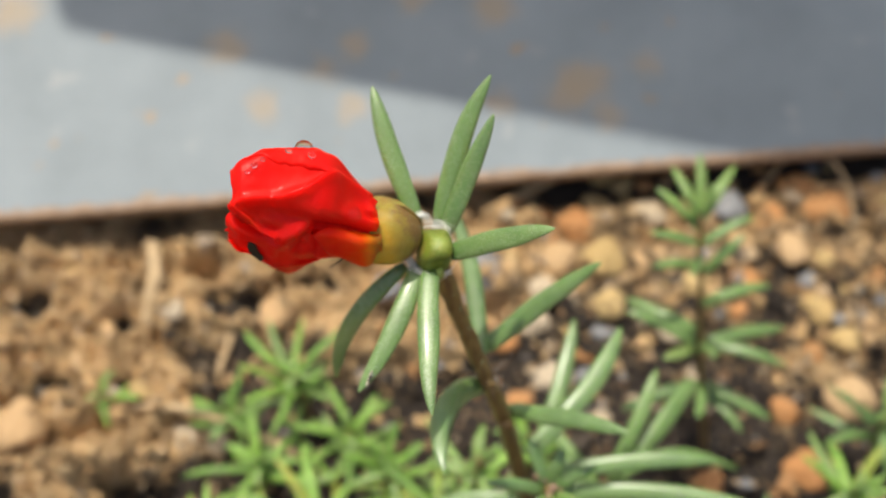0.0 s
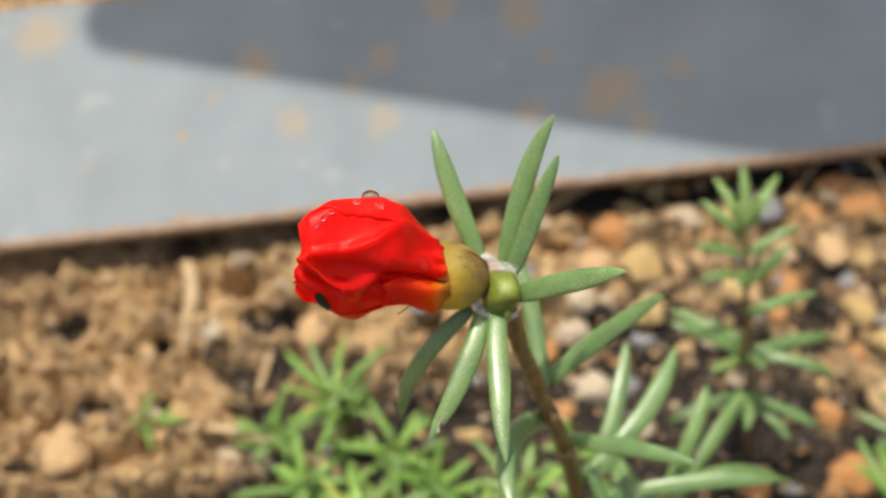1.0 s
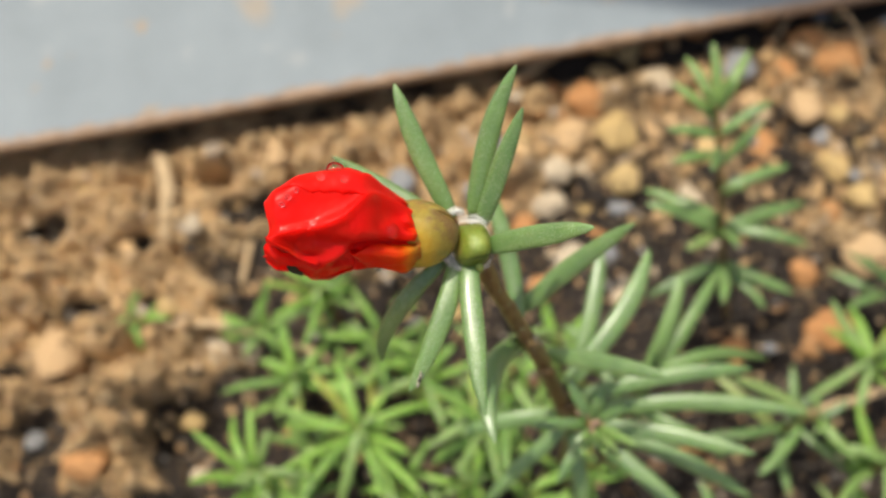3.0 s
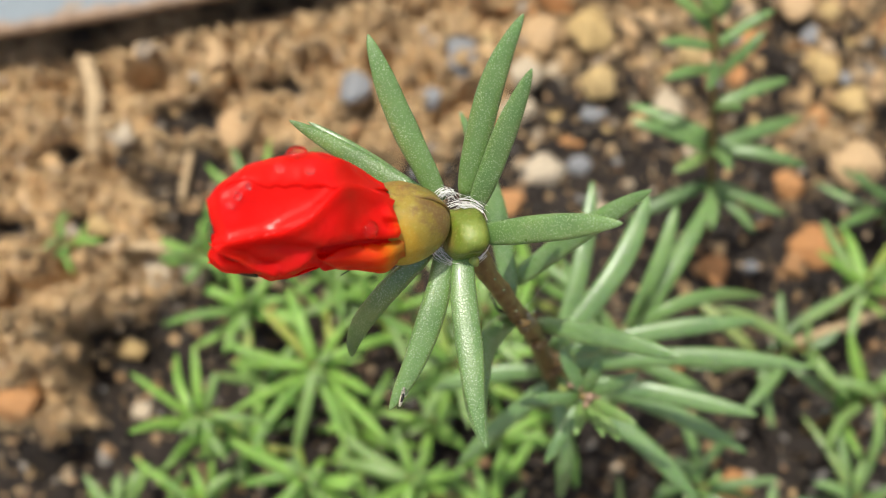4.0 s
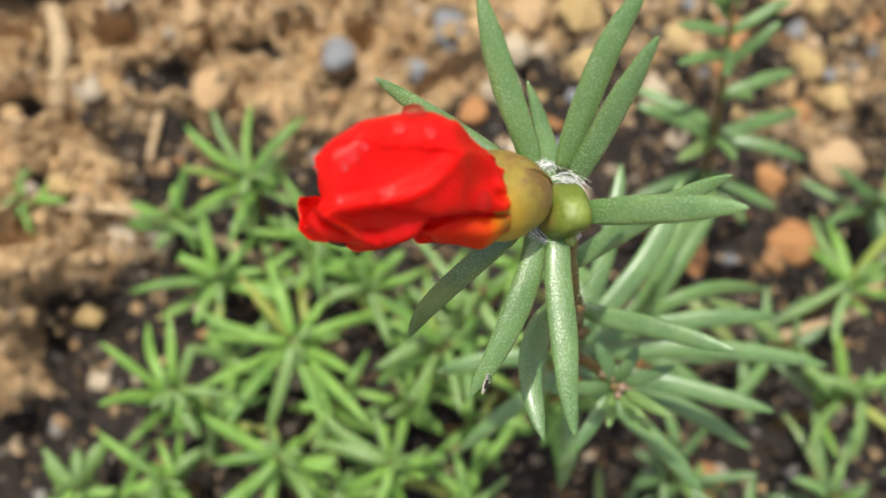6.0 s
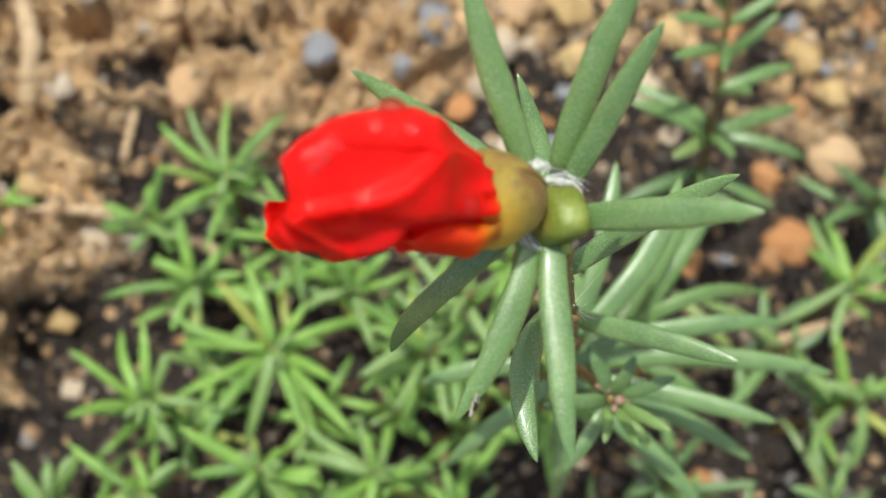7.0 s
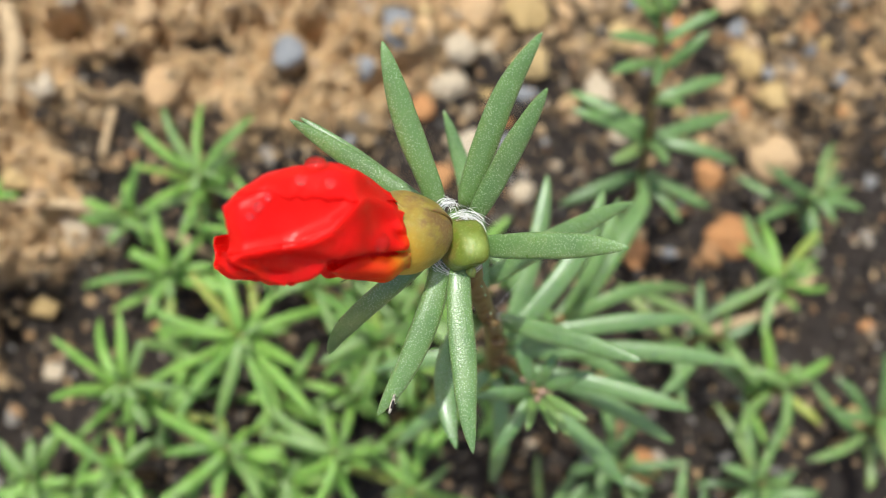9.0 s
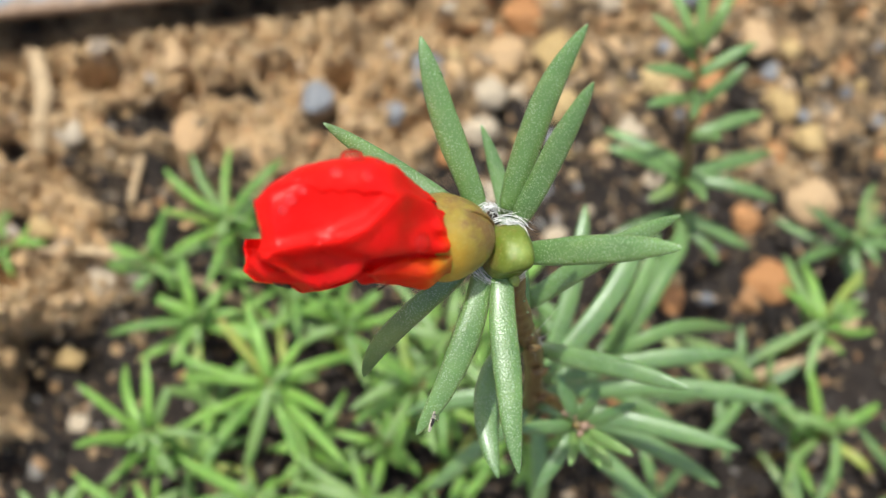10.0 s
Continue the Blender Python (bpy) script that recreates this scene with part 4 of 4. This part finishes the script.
def rosette(x, y, head, tips, width, seed, lean=(0, 0)):
    """A shoot seen from its tip: a short stem and leaves that reach out to the given places about its head."""
    rnd = random.Random(seed)
    z0 = height_at(x - lean[0], y - lean[1])
    root = tagged(empty("moss_rose_seedling", mm(x - lean[0], y - lean[1], z0)), "leafy moss rose shoot spreading a rosette of narrow leaves", "plant", group="low moss rose shoots")
    way = [mm(x - lean[0], y - lean[1], z0 - 3), mm(x - lean[0] * 0.4, y - lean[1] * 0.4, head * 0.55), mm(x, y, head)]
    part("stem", tube(way, [0.0014, 0.0012, 0.0010], 7, 12, 0.15), STEM, root)
    for k, (tx, ty) in enumerate(tips):
        base = curve_at(way, rnd.uniform(0.66, 1.0)) * 1000
        tip = Vector((tx, ty, head + rnd.uniform(-9, 6)))
        d = (tip - base).normalized()
        side = Vector((rnd.uniform(-1.6, 1.6), rnd.uniform(-1.6, 1.6), rnd.uniform(-0.6, 3.0)))
        leaf(root, base + d * 0.6, tip, width * rnd.uniform(0.72, 1.08), side, LEAF_LOW if rnd.random() < 0.75 else LEAF_YOUNG, face=(rnd.uniform(-0.3, 0.3), rnd.uniform(-0.4, 0.2), 1.0), seed=seed * 31 + k, fine=False)
    for k in range(11):
        a, e = rnd.uniform(0, 6.28), rnd.uniform(0.2, 1.1)
        d = Vector((math.cos(a) * math.cos(e), math.sin(a) * math.cos(e), math.sin(e)))
        low = k > 3
        base = curve_at(way, rnd.uniform(0.4, 0.75) if low else 0.99) * 1000
        leaf(root, base, base + d * (rnd.uniform(9, 16) if low else 6), width * (rnd.uniform(0.6, 0.9) if low else 0.55), (0, 0, 0.6), LEAF_LOW if low else LEAF_YOUNG, face=(0.01, -0.1, 1.0), seed=seed * 31 + 20 + k, fine=False)
    return root


rosette(-32, 9, 36, [(-15, -12), (-18, 0), (-6, 17), (-24, 20), (-38, 30), (-44, 24), (-54, 17), (-54, 12), (-54, -1), (-49, -12), (-40, -13), (-23, -15), (-26, -11)], 3.2, 1, (4, -3))
rosette(-42, 53, 30, [(-57, 65), (-51, 71), (-41, 74), (-32, 60), (-27, 67), (-31, 44), (-35, 49), (-43, 39), (-48, 34), (-56, 43), (-58, 54)], 2.5, 2, (-3, 4))
rosette(-60, -2, 46, [(-76, 10), (-75, -5), (-60, 15), (-55, 8), (-66, 15), (-54, -13), (-60, -11), (-43, -5)], 2.9, 3, (6, 4))
rosette(-10, -21, 38, [(-13, -7), (-1, -18), (-28, -15), (-26, -9), (-16, -34), (-5, -34), (4, -20), (-21, -26)], 2.9, 4, (-4, 6))
rosette(-13, 22, 34, [(-4, 30), (-11, 36), (-20, 32), (-27, 16), (-26, 25), (-6, 17), (2, 27), (-8, 7)], 2.8, 5, (5, -4))
rosette(-36, -18, 42, [(-53, -8), (-52, -19), (-47, -29), (-39, -32), (-29, -31), (-24, -22), (-53, -30)], 3.2, 6, (3, 3))
rosette(-63, -22, 36, [(-80, -9), (-74, -12), (-65, -12), (-75, -25), (-54, -15), (-58, -32), (-68, -34)], 2.9, 7, (-4, 2))
rosette(108, -11, 40, [(90, -24), (116, -22), (101, 4), (122, -5), (96, -8), (104, -28)], 3.2, 8, (6, 6))
rosette(112, 18, 36, [(104, 36), (111, 35), (121, 29), (105, 2), (94, 9), (124, 14), (98, 26)], 3.0, 9, (-5, 4))
# x, y and height of the head, leaves, their length and width
LOW = [(-84.0, -22.0, 30, 8, 13, 2.7), (2.0, 9.0, 28, 6, 13, 2.6), (-50.0, 27.0, 26, 7, 15, 2.8), (-62.0, 44.0, 24, 5, 12, 2.6), (-27.0, 39.0, 22, 6, 14, 2.6)]
LOW += [
    (13.0, -12.0, 28, 4, 11, 2.2), (8.0, -32.0, 34, 8, 15, 2.8), (-20.0, -40.0, 36, 9, 16, 3.0), (-48.0, -40.0, 36, 9, 16, 3.0),
    (-22.0, -5.0, 22, 6, 13, 2.5), (-104.0, 55.0, 10, 1, 7, 1.8),
]
LOW += [(-47.0, 8.0, 26, 7, 15, 2.7), (-54.0, -8.0, 24, 6, 13, 2.5), (-74.0, -30.0, 26, 7, 14, 2.6), (-26.0, 33.0, 18, 5, 12, 2.5), (-92.0, -34.0, 24, 6, 12, 2.5), (-24.0, -28.0, 24, 6, 13, 2.6), (-3.0, -6.0, 20, 6, 12, 2.5), (-31.0, -38.0, 26, 6, 13, 2.6), (6.0, 20.0, 18, 5, 12, 2.4)]
for i, (x, y, z, n, ln, w) in enumerate(LOW):
    small_plant(x, y, z, n, ln, w, 100 + i, (random.uniform(-7, 7), random.uniform(-7, 7)), young=i in (0, 3, 7, 11, 13, 14, 16))
RIGHT = [
    (128.0, 42.0, 30, 7, 15, 2.8), (92.0, 2.0, 40, 5, 18, 3.0), (100.0, -36.0, 34, 8, 17, 3.0), (63.0, -30.0, 32, 6, 14, 2.7),
    (138.0, -20.0, 30, 8, 16, 3.0), (80.0, -50.0, 34, 8, 16, 3.0), (45.0, -44.0, 34, 7, 15, 2.8),
]
for i, (x, y, z, n, ln, w) in enumerate(RIGHT):
    small_plant(x, y, z, n, ln, w, 200 + i, (random.uniform(-8, 8), random.uniform(-8, 8)), label="low moss rose shoot with long narrow grey-green leaves", hue=LEAF_GREY)


# a neighbouring shoot whose leaves stand beside the flowering stem
shoot = tagged(empty("moss_rose_plant", mm(38, 2, 0)), "leafy moss rose shoot with upright and arching leaves", "plant", group="low moss rose shoots")
part("stem", tube([mm(38, 2, -3), mm(37, 3, 45), mm(38, 4, 84)], [0.0015, 0.0013, 0.0010], 8, 20, 0.15), STEM, shoot)
for i, (a, b, w, c) in enumerate((
        ((39, 4.5, 84), (50.2, 27.6, 94), 3.4, (0.6, 0, 2.0)), ((40, 4, 82), (60, 30, 84), 3.2, (1.0, 0, 2.5)), ((38, 2, 84), (70.9, 9.8, 76), 3.0, (-4, 2, 11)),
        ((38, 3, 70), (66, 37, 66), 3.2, (1, 0, 2)), ((37, 3, 80), (22, 20, 84), 3.0, (0, 1, 2)), ((38, 1, 72), (58, -12, 72), 3.2, (0, 0, 3)), ((37, 2, 60), (30, 26, 58), 3.0, (0, 0, 3)))):
    leaf(shoot, a, b, w, c, LEAF_GREY, seed=400 + i, blunt=0.55)


for i, (x, y, z, n, ln, w) in enumerate(((10.0, 14.0, 70, 6, 17, 3.0), (3.0, 4.0, 58, 6, 15, 2.8), (24.0, 26.0, 52, 4, 15, 2.8), (30.0, -10.0, 66, 5, 15, 2.7))):
    small_plant(x, y, z, n, ln, w, 300 + i, (4, 5), young=i < 2, label="leafy moss rose shoot beside the flowering stem")


# a taller neighbour with loose whorls up its thin stem
tall = tagged(empty("moss_rose_plant", mm(82, 43, 0)), "slender moss rose stem with loose whorls of narrow leaves", "plant")
TALL_WAY = [mm(82, 43, 0), mm(75, 45, 32), mm(69.5, 50, 60), mm(65, 70, 92)]
part("stem", tube(TALL_WAY, [0.0013, 0.0011, 0.0009, 0.0007], 8, 30, 0.15), STEM, tall)
# where each leaf leaves the stem, and its tip
CROWN = [
    (0.99, 65, 84, 99), (0.97, 59, 84, 93), (0.98, 75, 84, 94), (0.96, 54, 76, 95), (1.00, 68, 75, 99), (1.00, 60, 71, 100), (0.93, 52, 65, 92), (0.93, 79, 71, 90),
    (0.88, 53, 58, 87), (0.86, 77, 67, 88), (0.90, 61, 53, 92),
]
WHORLS = [
    (0.78, 87, 62, 70), (0.79, 70, 51, 84), (0.70, 50, 62, 62), (0.66, 49, 56, 67), (0.66, 91, 43, 61), (0.67, 95, 58, 53), (0.65, 58, 43, 65), (0.66, 70, 41, 70),
    (0.46, 50, 38, 42), (0.46, 91, 36, 41), (0.47, 68, 31, 54), (0.40, 83, 33, 39),
]
for i, (u, x, y, z) in enumerate(CROWN + WHORLS):
    a, b = curve_at(TALL_WAY, u) * 1000, Vector((x, y, z))
    ln = (b - a).length
    leaf(tall, a + (b - a) * (0.5 / ln), b, 1.75 + 0.055 * ln + (0.35 if i > 10 else 0.0), (0.4 * math.sin(i * 2.1), 0.4 * math.cos(i * 1.7), 0.09 * ln), LEAF_YOUNG if u > 0.95 else LEAF_GREY, face=(0.01, -0.1, 1.0), seed=210 + i, blunt=0.5)



# ---- stones ----
def stone_meshes():
    out = {}
    for colour, mat in STONES.items():
        out[colour] = []
        for k in range(6):
            bm = blob_bm(0.5, (1, 1, 0.78), 0.34, 1.1, k * 3.3 + len(colour), 4)
            cuts = random.Random(k * 17 + len(colour))
            for _ in range(6 if colour != "grey" else 9):
                n = Vector((cuts.gauss(0, 1), cuts.gauss(0, 1), cuts.gauss(0.2, 0.8))).normalized()
                reach = max(v.co.dot(n) for v in bm.verts) * cuts.uniform(0.70, 0.93)
                for v in bm.verts:
                    over = v.co.dot(n) - reach
                    if over > 0:
                        v.co -= n * over * 0.9
            for v in bm.verts:
                v.co *= 1 + 0.03 * noise.noise(v.co * 9 + Vector((k, 2, 5))) + 0.02 * noise.noise(v.co * 24)
            me = bpy.data.meshes.new("pebble")
            bm.to_mesh(me)
            bm.free()
            me.shade_smooth()
            me.materials.append(mat)
            out[colour].append(me)
    return out


STONE_MESH = stone_meshes()
NAMES = {"orange": "rounded orange-brown pebble half sunk in soil", "peach": "smooth peach-coloured pebble half sunk in soil", "tan": "tan sandstone pebble half sunk in soil", "cream": "pale cream pebble half sunk in soil", "grey": "bluish grey stone chip half sunk in soil"}
PLACED = []


def pebble(x, y, w, h, colour, rnd, flat=0.8, proud=0.08):
    ob = new("pebble", rnd.choice(STONE_MESH[colour]))
    z = height_at(x, y)
    tall = min(w, h) * flat
    w, h = w * 0.92, h * 0.92
    ob.matrix_world = pose(x * 0.001, y * 0.001, (z + tall * proud) * 0.001, rnd.uniform(-14, 14), rnd.uniform(-14, 14), rnd.uniform(-20, 20)) @ Matrix.Diagonal((w * 0.00105, h * 0.00112, tall * 0.001, 1))
    PLACED.append((x, y, max(w, h)))
    return tagged(ob, NAMES[colour], "pebble", "pebbles in the soil")


BIG = {
    "orange": [(47, 123, 15.1, 12.5), (104, 103, 14, 18), (117, 127, 17, 12), (134, 131, 17, 14), (125, 140, 13, 9), (109, 56, 9.7, 9), (21, 79, 9, 8.5), (-117, 12, 14.6, 13), (25, 57, 8.8, 7.5), (113, 36, 15, 13), (80, -31, 12.4, 11)],
    "peach": [(40, 109, 12.3, 12), (119, 112, 13, 12), (131, 61, 17, 16), (-124, 42, 15, 14), (-35, 83, 14, 10), (-53, 85, 11, 13), (103, 119, 10, 12), (-59, 109, 10, 10), (134, 23, 10, 9)],
    "tan": [(54, 108, 14.2, 14.5), (125, 93, 12, 12), (132, 80, 11, 10), (55, 134, 12, 8), (55, 92, 11, 10.5), (-95, 62, 10, 9)],
    "cream": [(72, 128, 12.6, 10), (77, 83, 13.7, 9.5), (31, 88, 12, 11.5), (-80, 45, 11, 10), (51, 53, 8, 6.5), (-86, 6, 6.2, 6.2), (34, 97, 10, 11), (44, 98, 8, 9), (36, 67, 13.7, 10.5), (-69, 44, 9, 9), (-87, 87, 8, 8)],
    "grey": [(15, 103, 9.4, 16), (99, 129, 12, 13), (124, 103, 7.5, 7.5), (-18, 94, 9.7, 11), (4, 91, 7.3, 8), (48, 68, 8, 5.8), (54, 84, 9, 6)],
}
srnd = random.Random(11)
for colour, some in BIG.items():
    for x, y, w, h in some:
        pebble(x, y, w, h, colour, srnd, proud=0.2)
tries = 0
while len(PLACED) < 290 and tries < 6000:
    tries += 1
    x, y = srnd.uniform(-165, 165), srnd.uniform(-50, 215)
    gravel = smoothstep(-10, 50, x) * smoothstep(66, 96, y)
    size = srnd.choice((2.5, 3, 3, 4, 4, 5, 6, 8)) * (1 + 0.35 * gravel)
    if srnd.random() > 0.05 + 0.95 * gravel:
        continue
    if any((x - a) ** 2 + (y - b) ** 2 < (0.5 * (size + c)) ** 2 for a, b, c in PLACED):
        continue
    pebble(x, y, size * srnd.uniform(0.9, 1.3), size * srnd.uniform(0.8, 1.1), srnd.choice(("orange", "peach", "tan", "tan", "orange", "cream", "peach", "tan", "orange", "peach", "grey")), srnd)


def crumbs():
    """Loose crumbs of earth and grit over the bed, uncountable."""
    rnd = np.random.default_rng(5)
    shapes = []
    for k in range(10):
        bm = blob_bm(1.0, (1, 1, 0.85), 0.95, 1.5, 20 + k * 1.7, 1 if k < 5 else 2)
        bm.verts.ensure_lookup_table()
        shapes.append((np.array([v.co[:] for v in bm.verts]), np.array([[v.index for v in f.verts] for f in bm.faces])))
        bm.free()
    verts, faces, sand = [], [], []
    total = 0
    for _ in range(64000):
        x, y = rnd.uniform(-185, 185), rnd.uniform(-65, 235)
        if 122 + 0.112 * x < y < 222 + 0.112 * x:
            continue
        s = sand_at(x, y)
        if rnd.random() > 0.62 + 0.38 * s:
            continue
        r = rnd.choice([0.45, 0.65, 0.95, 1.4, 2.1, 3.2], p=[0.36, 0.32, 0.21, 0.09, 0.018, 0.002]) * rnd.uniform(0.8, 1.25)
        gravel = smoothstep(-5, 35, x) * smoothstep(66, 92, y)
        if gravel > 0.5 and rnd.random() < 0.10:
            r = rnd.uniform(1.3, 2.8)
        unit, tri = shapes[rnd.integers(0, 5) + (5 if r > 1.6 else 0)]
        turn = np.array(Euler(rnd.uniform(0, 6.28, 3)).to_matrix())
        stretch = rnd.uniform(0.7, 1.35, 3)
        z = height_at(x, y) - r * 0.2
        verts.append(((unit * stretch) @ turn * r + (x, y, z)) * 0.001)
        faces.append(tri + total)
        total += len(unit)
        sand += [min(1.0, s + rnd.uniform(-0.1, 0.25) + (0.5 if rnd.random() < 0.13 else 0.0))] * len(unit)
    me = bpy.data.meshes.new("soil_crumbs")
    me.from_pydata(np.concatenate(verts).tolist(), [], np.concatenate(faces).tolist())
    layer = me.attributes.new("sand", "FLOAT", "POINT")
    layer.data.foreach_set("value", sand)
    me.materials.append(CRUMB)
    return tagged(new("soil_crumbs", me), "loose crumbs of tan and dark earth", "soil crumbs", kind="stuff")


crumbs()


# ---- straws and twigs ----
def straw(name, points, radius, label):
    pts = [mm(x, y, height_at(x, y) + h) for x, y, h in points]
    return tagged(link_mesh(name, tube(pts, [radius * 0.001, radius * 0.00115, radius * 0.0009], 7, 16, 0.4), STRAW), label, "straw")


straw("straw", [(-96, 83, 3), (-94, 97, 5), (-96, 110, 3)], 2.6, "flat dry straw lying on the soil")
straw("straw", [(-72, 68, 2), (-69.5, 78, 3), (-68, 87, 1)], 1.1, "short curled dry straw on the soil")
straw("twig", [(-94, 52, 2), (-76, 50, 9), (-60, 45, 13), (-46, 38, 14), (-34, 31, 2)], 1.3, "pale dry twig lying among the shoots")
straw("twig", [(82, 0, 0), (93.5, 5, 27), (106, 8, 29), (120, 12, 24), (132, 16, 0)], 1.3, "bare brown creeping stem arched over the soil")
straw("twig", [(20, 130, 4), (32, 137, 6), (42, 142, 4)], 1.4, "thin brown twig beside the plate")
straw("straw", [(108, 133, 3), (122, 146, 14), (136, 140, 12), (143, 118, 3)], 0.45, "thin dry grass blade arched over the stones")


# ---- water drops ----
def drop(at, normal, radius, height, label="clear water drop on the red petals"):
    bm = blob_bm(radius * 0.001, (1, 1, height), 0.04, 1.0, at[0], 3)
    ob = link_mesh("water_drop", bm, WATER)
    ob.matrix_world = Matrix.Translation(mm(*at)) @ Vector(normal).to_track_quat("Z", "Y").to_matrix().to_4x4()
    return tagged(ob, label, "water drop", "water drops")


part("dry_hair", tube([mm(-11.2, -2.6, 200.0), mm(-12.9, -3.5, 198.9), mm(-14.2, -4.0, 198.0)], [0.00012, 0.0001, 0.00005], 5, 8), ROT, rose)
part("withered_bract", tube([mm(8.2, -3.4, 163), mm(5.4, -3.6, 164.5), mm(4.4, -2.2, 166.5)], [0.0004, 0.0003, 0.0001], 6, 8), ROT, rose)


def petal_drop(s, deg, radius, height, lift, label="clear water drop on the red petals"):
    """A drop lying on the closed flower at s along it and at the angle given."""
    def at(s, deg):
        return body_point(s, radians(deg), body_radius(s, radians(deg)) + relief(s, deg) + lift) * 1000

    p = at(s, deg)
    n = (at(s + 0.03, deg) - at(s - 0.03, deg)).cross(at(s, deg + 5) - at(s, deg - 5)).normalized()
    if n.dot(p - Vector((p.x, keyed(AXIS_Y, s), keyed(AXIS_Z, s)))) < 0:
        n = -n
    drop(p, n, radius, height, label)


petal_drop(0.483, 28, 1.15, 0.75, -0.1)
petal_drop(0.165, -17, 1.0, 0.6, 0.55)
petal_drop(0.85, -46, 0.95, 0.4, 0.4)
petal_drop(0.76, 6, 0.42, 0.6, 0.0, "tiny clear water drop on the red petals")
petal_drop(0.80, 2, 0.34, 0.6, 0.0, "tiny clear water drop on the red petals")
petal_drop(0.71, 9, 0.32, 0.6, 0.0, "tiny clear water drop on the red petals")
petal_drop(0.56, 16, 0.5, 0.35, 0.3, "tiny clear water drop on the red petals")
petal_drop(0.42, 14, 0.5, 0.35, 0.3, "tiny clear water drop on the red petals")
for at, r in (((49.4, -6.6, 109.3), 0.5), ((62.5, -8.9, 108.6), 0.5), ((-8.4, -16.6, 191.3), 0.42), ((-38.5, -11.3, 39.0), 0.6), ((93.6, -14.3, 40.0), 0.9), ((107.0, -12.0, 41.0), 0.7), ((-52.0, 52.0, 31.0), 0.6), ((-20.0, 60.0, 25.0), 0.6)):
    drop(at, (0.05, 0.0, 1.0), r, 0.7, "clear water drop on a narrow leaf")


# ---- small damage on the leaves ----
def flake(name, at, along, normal, size, mat, label):
    """A small flat patch lying on a leaf: at, its long direction, the leaf's normal, half lengths in mm."""
    bm = blob_bm(0.001, size, 0.3, 2.0, at[0], 2)
    n = Vector(normal).normalized()
    a = (Vector(along) - n * Vector(along).dot(n)).normalized()
    turn = Matrix((a, n.cross(a), n)).transposed().to_4x4()
    bmesh.ops.transform(bm, matrix=Matrix.Translation(mm(*at)) @ turn, verts=bm.verts)
    return part(name, bm, mat, rose, label)


SCAR = plain("pale_scar", (0.30, 0.38, 0.22), 0.6, 0.2, 900.0)
HUSK = plain("dry_husk", (0.46, 0.42, 0.34), 0.7, 0.2, 900.0)
flake("leaf_scar", (-8.55, 18.3, 205.75), (-0.3, 0.8, 0.5), (0.06, -0.5, 0.85), (0.6, 0.34, 0.10), SCAR, "pale scar near the leaf tip")
flake("leaf_scar", (-8.05, 16.8, 205.2), (-0.3, 0.8, 0.5), (0.06, -0.5, 0.85), (0.5, 0.3, 0.10), SCAR, "pale scar near the leaf tip")
flake("torn_edge", (-8.75, -17.0, 190.9), (-0.4, -0.85, -0.3), (0.5, -0.3, 0.8), (1.2, 0.24, 0.14), HUSK, "dry whitish torn leaf edge")
flake("decayed_spot", (-8.70, -17.1, 191.1), (-0.4, -0.85, -0.3), (0.5, -0.3, 0.8), (0.5, 0.17, 0.16), ROT, "small black hole in the leaf edge")
for at in ((3.6, -3.1, 184.2), (5.0, -3.4, 178.5), (2.4, -2.6, 188.0), (7.2, -4.6, 169.0)):
    flake("pale_dot", at, (0.2, 0.1, -0.9), (-0.1, -0.9, 0.2), (0.22, 0.16, 0.10), SCAR, "")
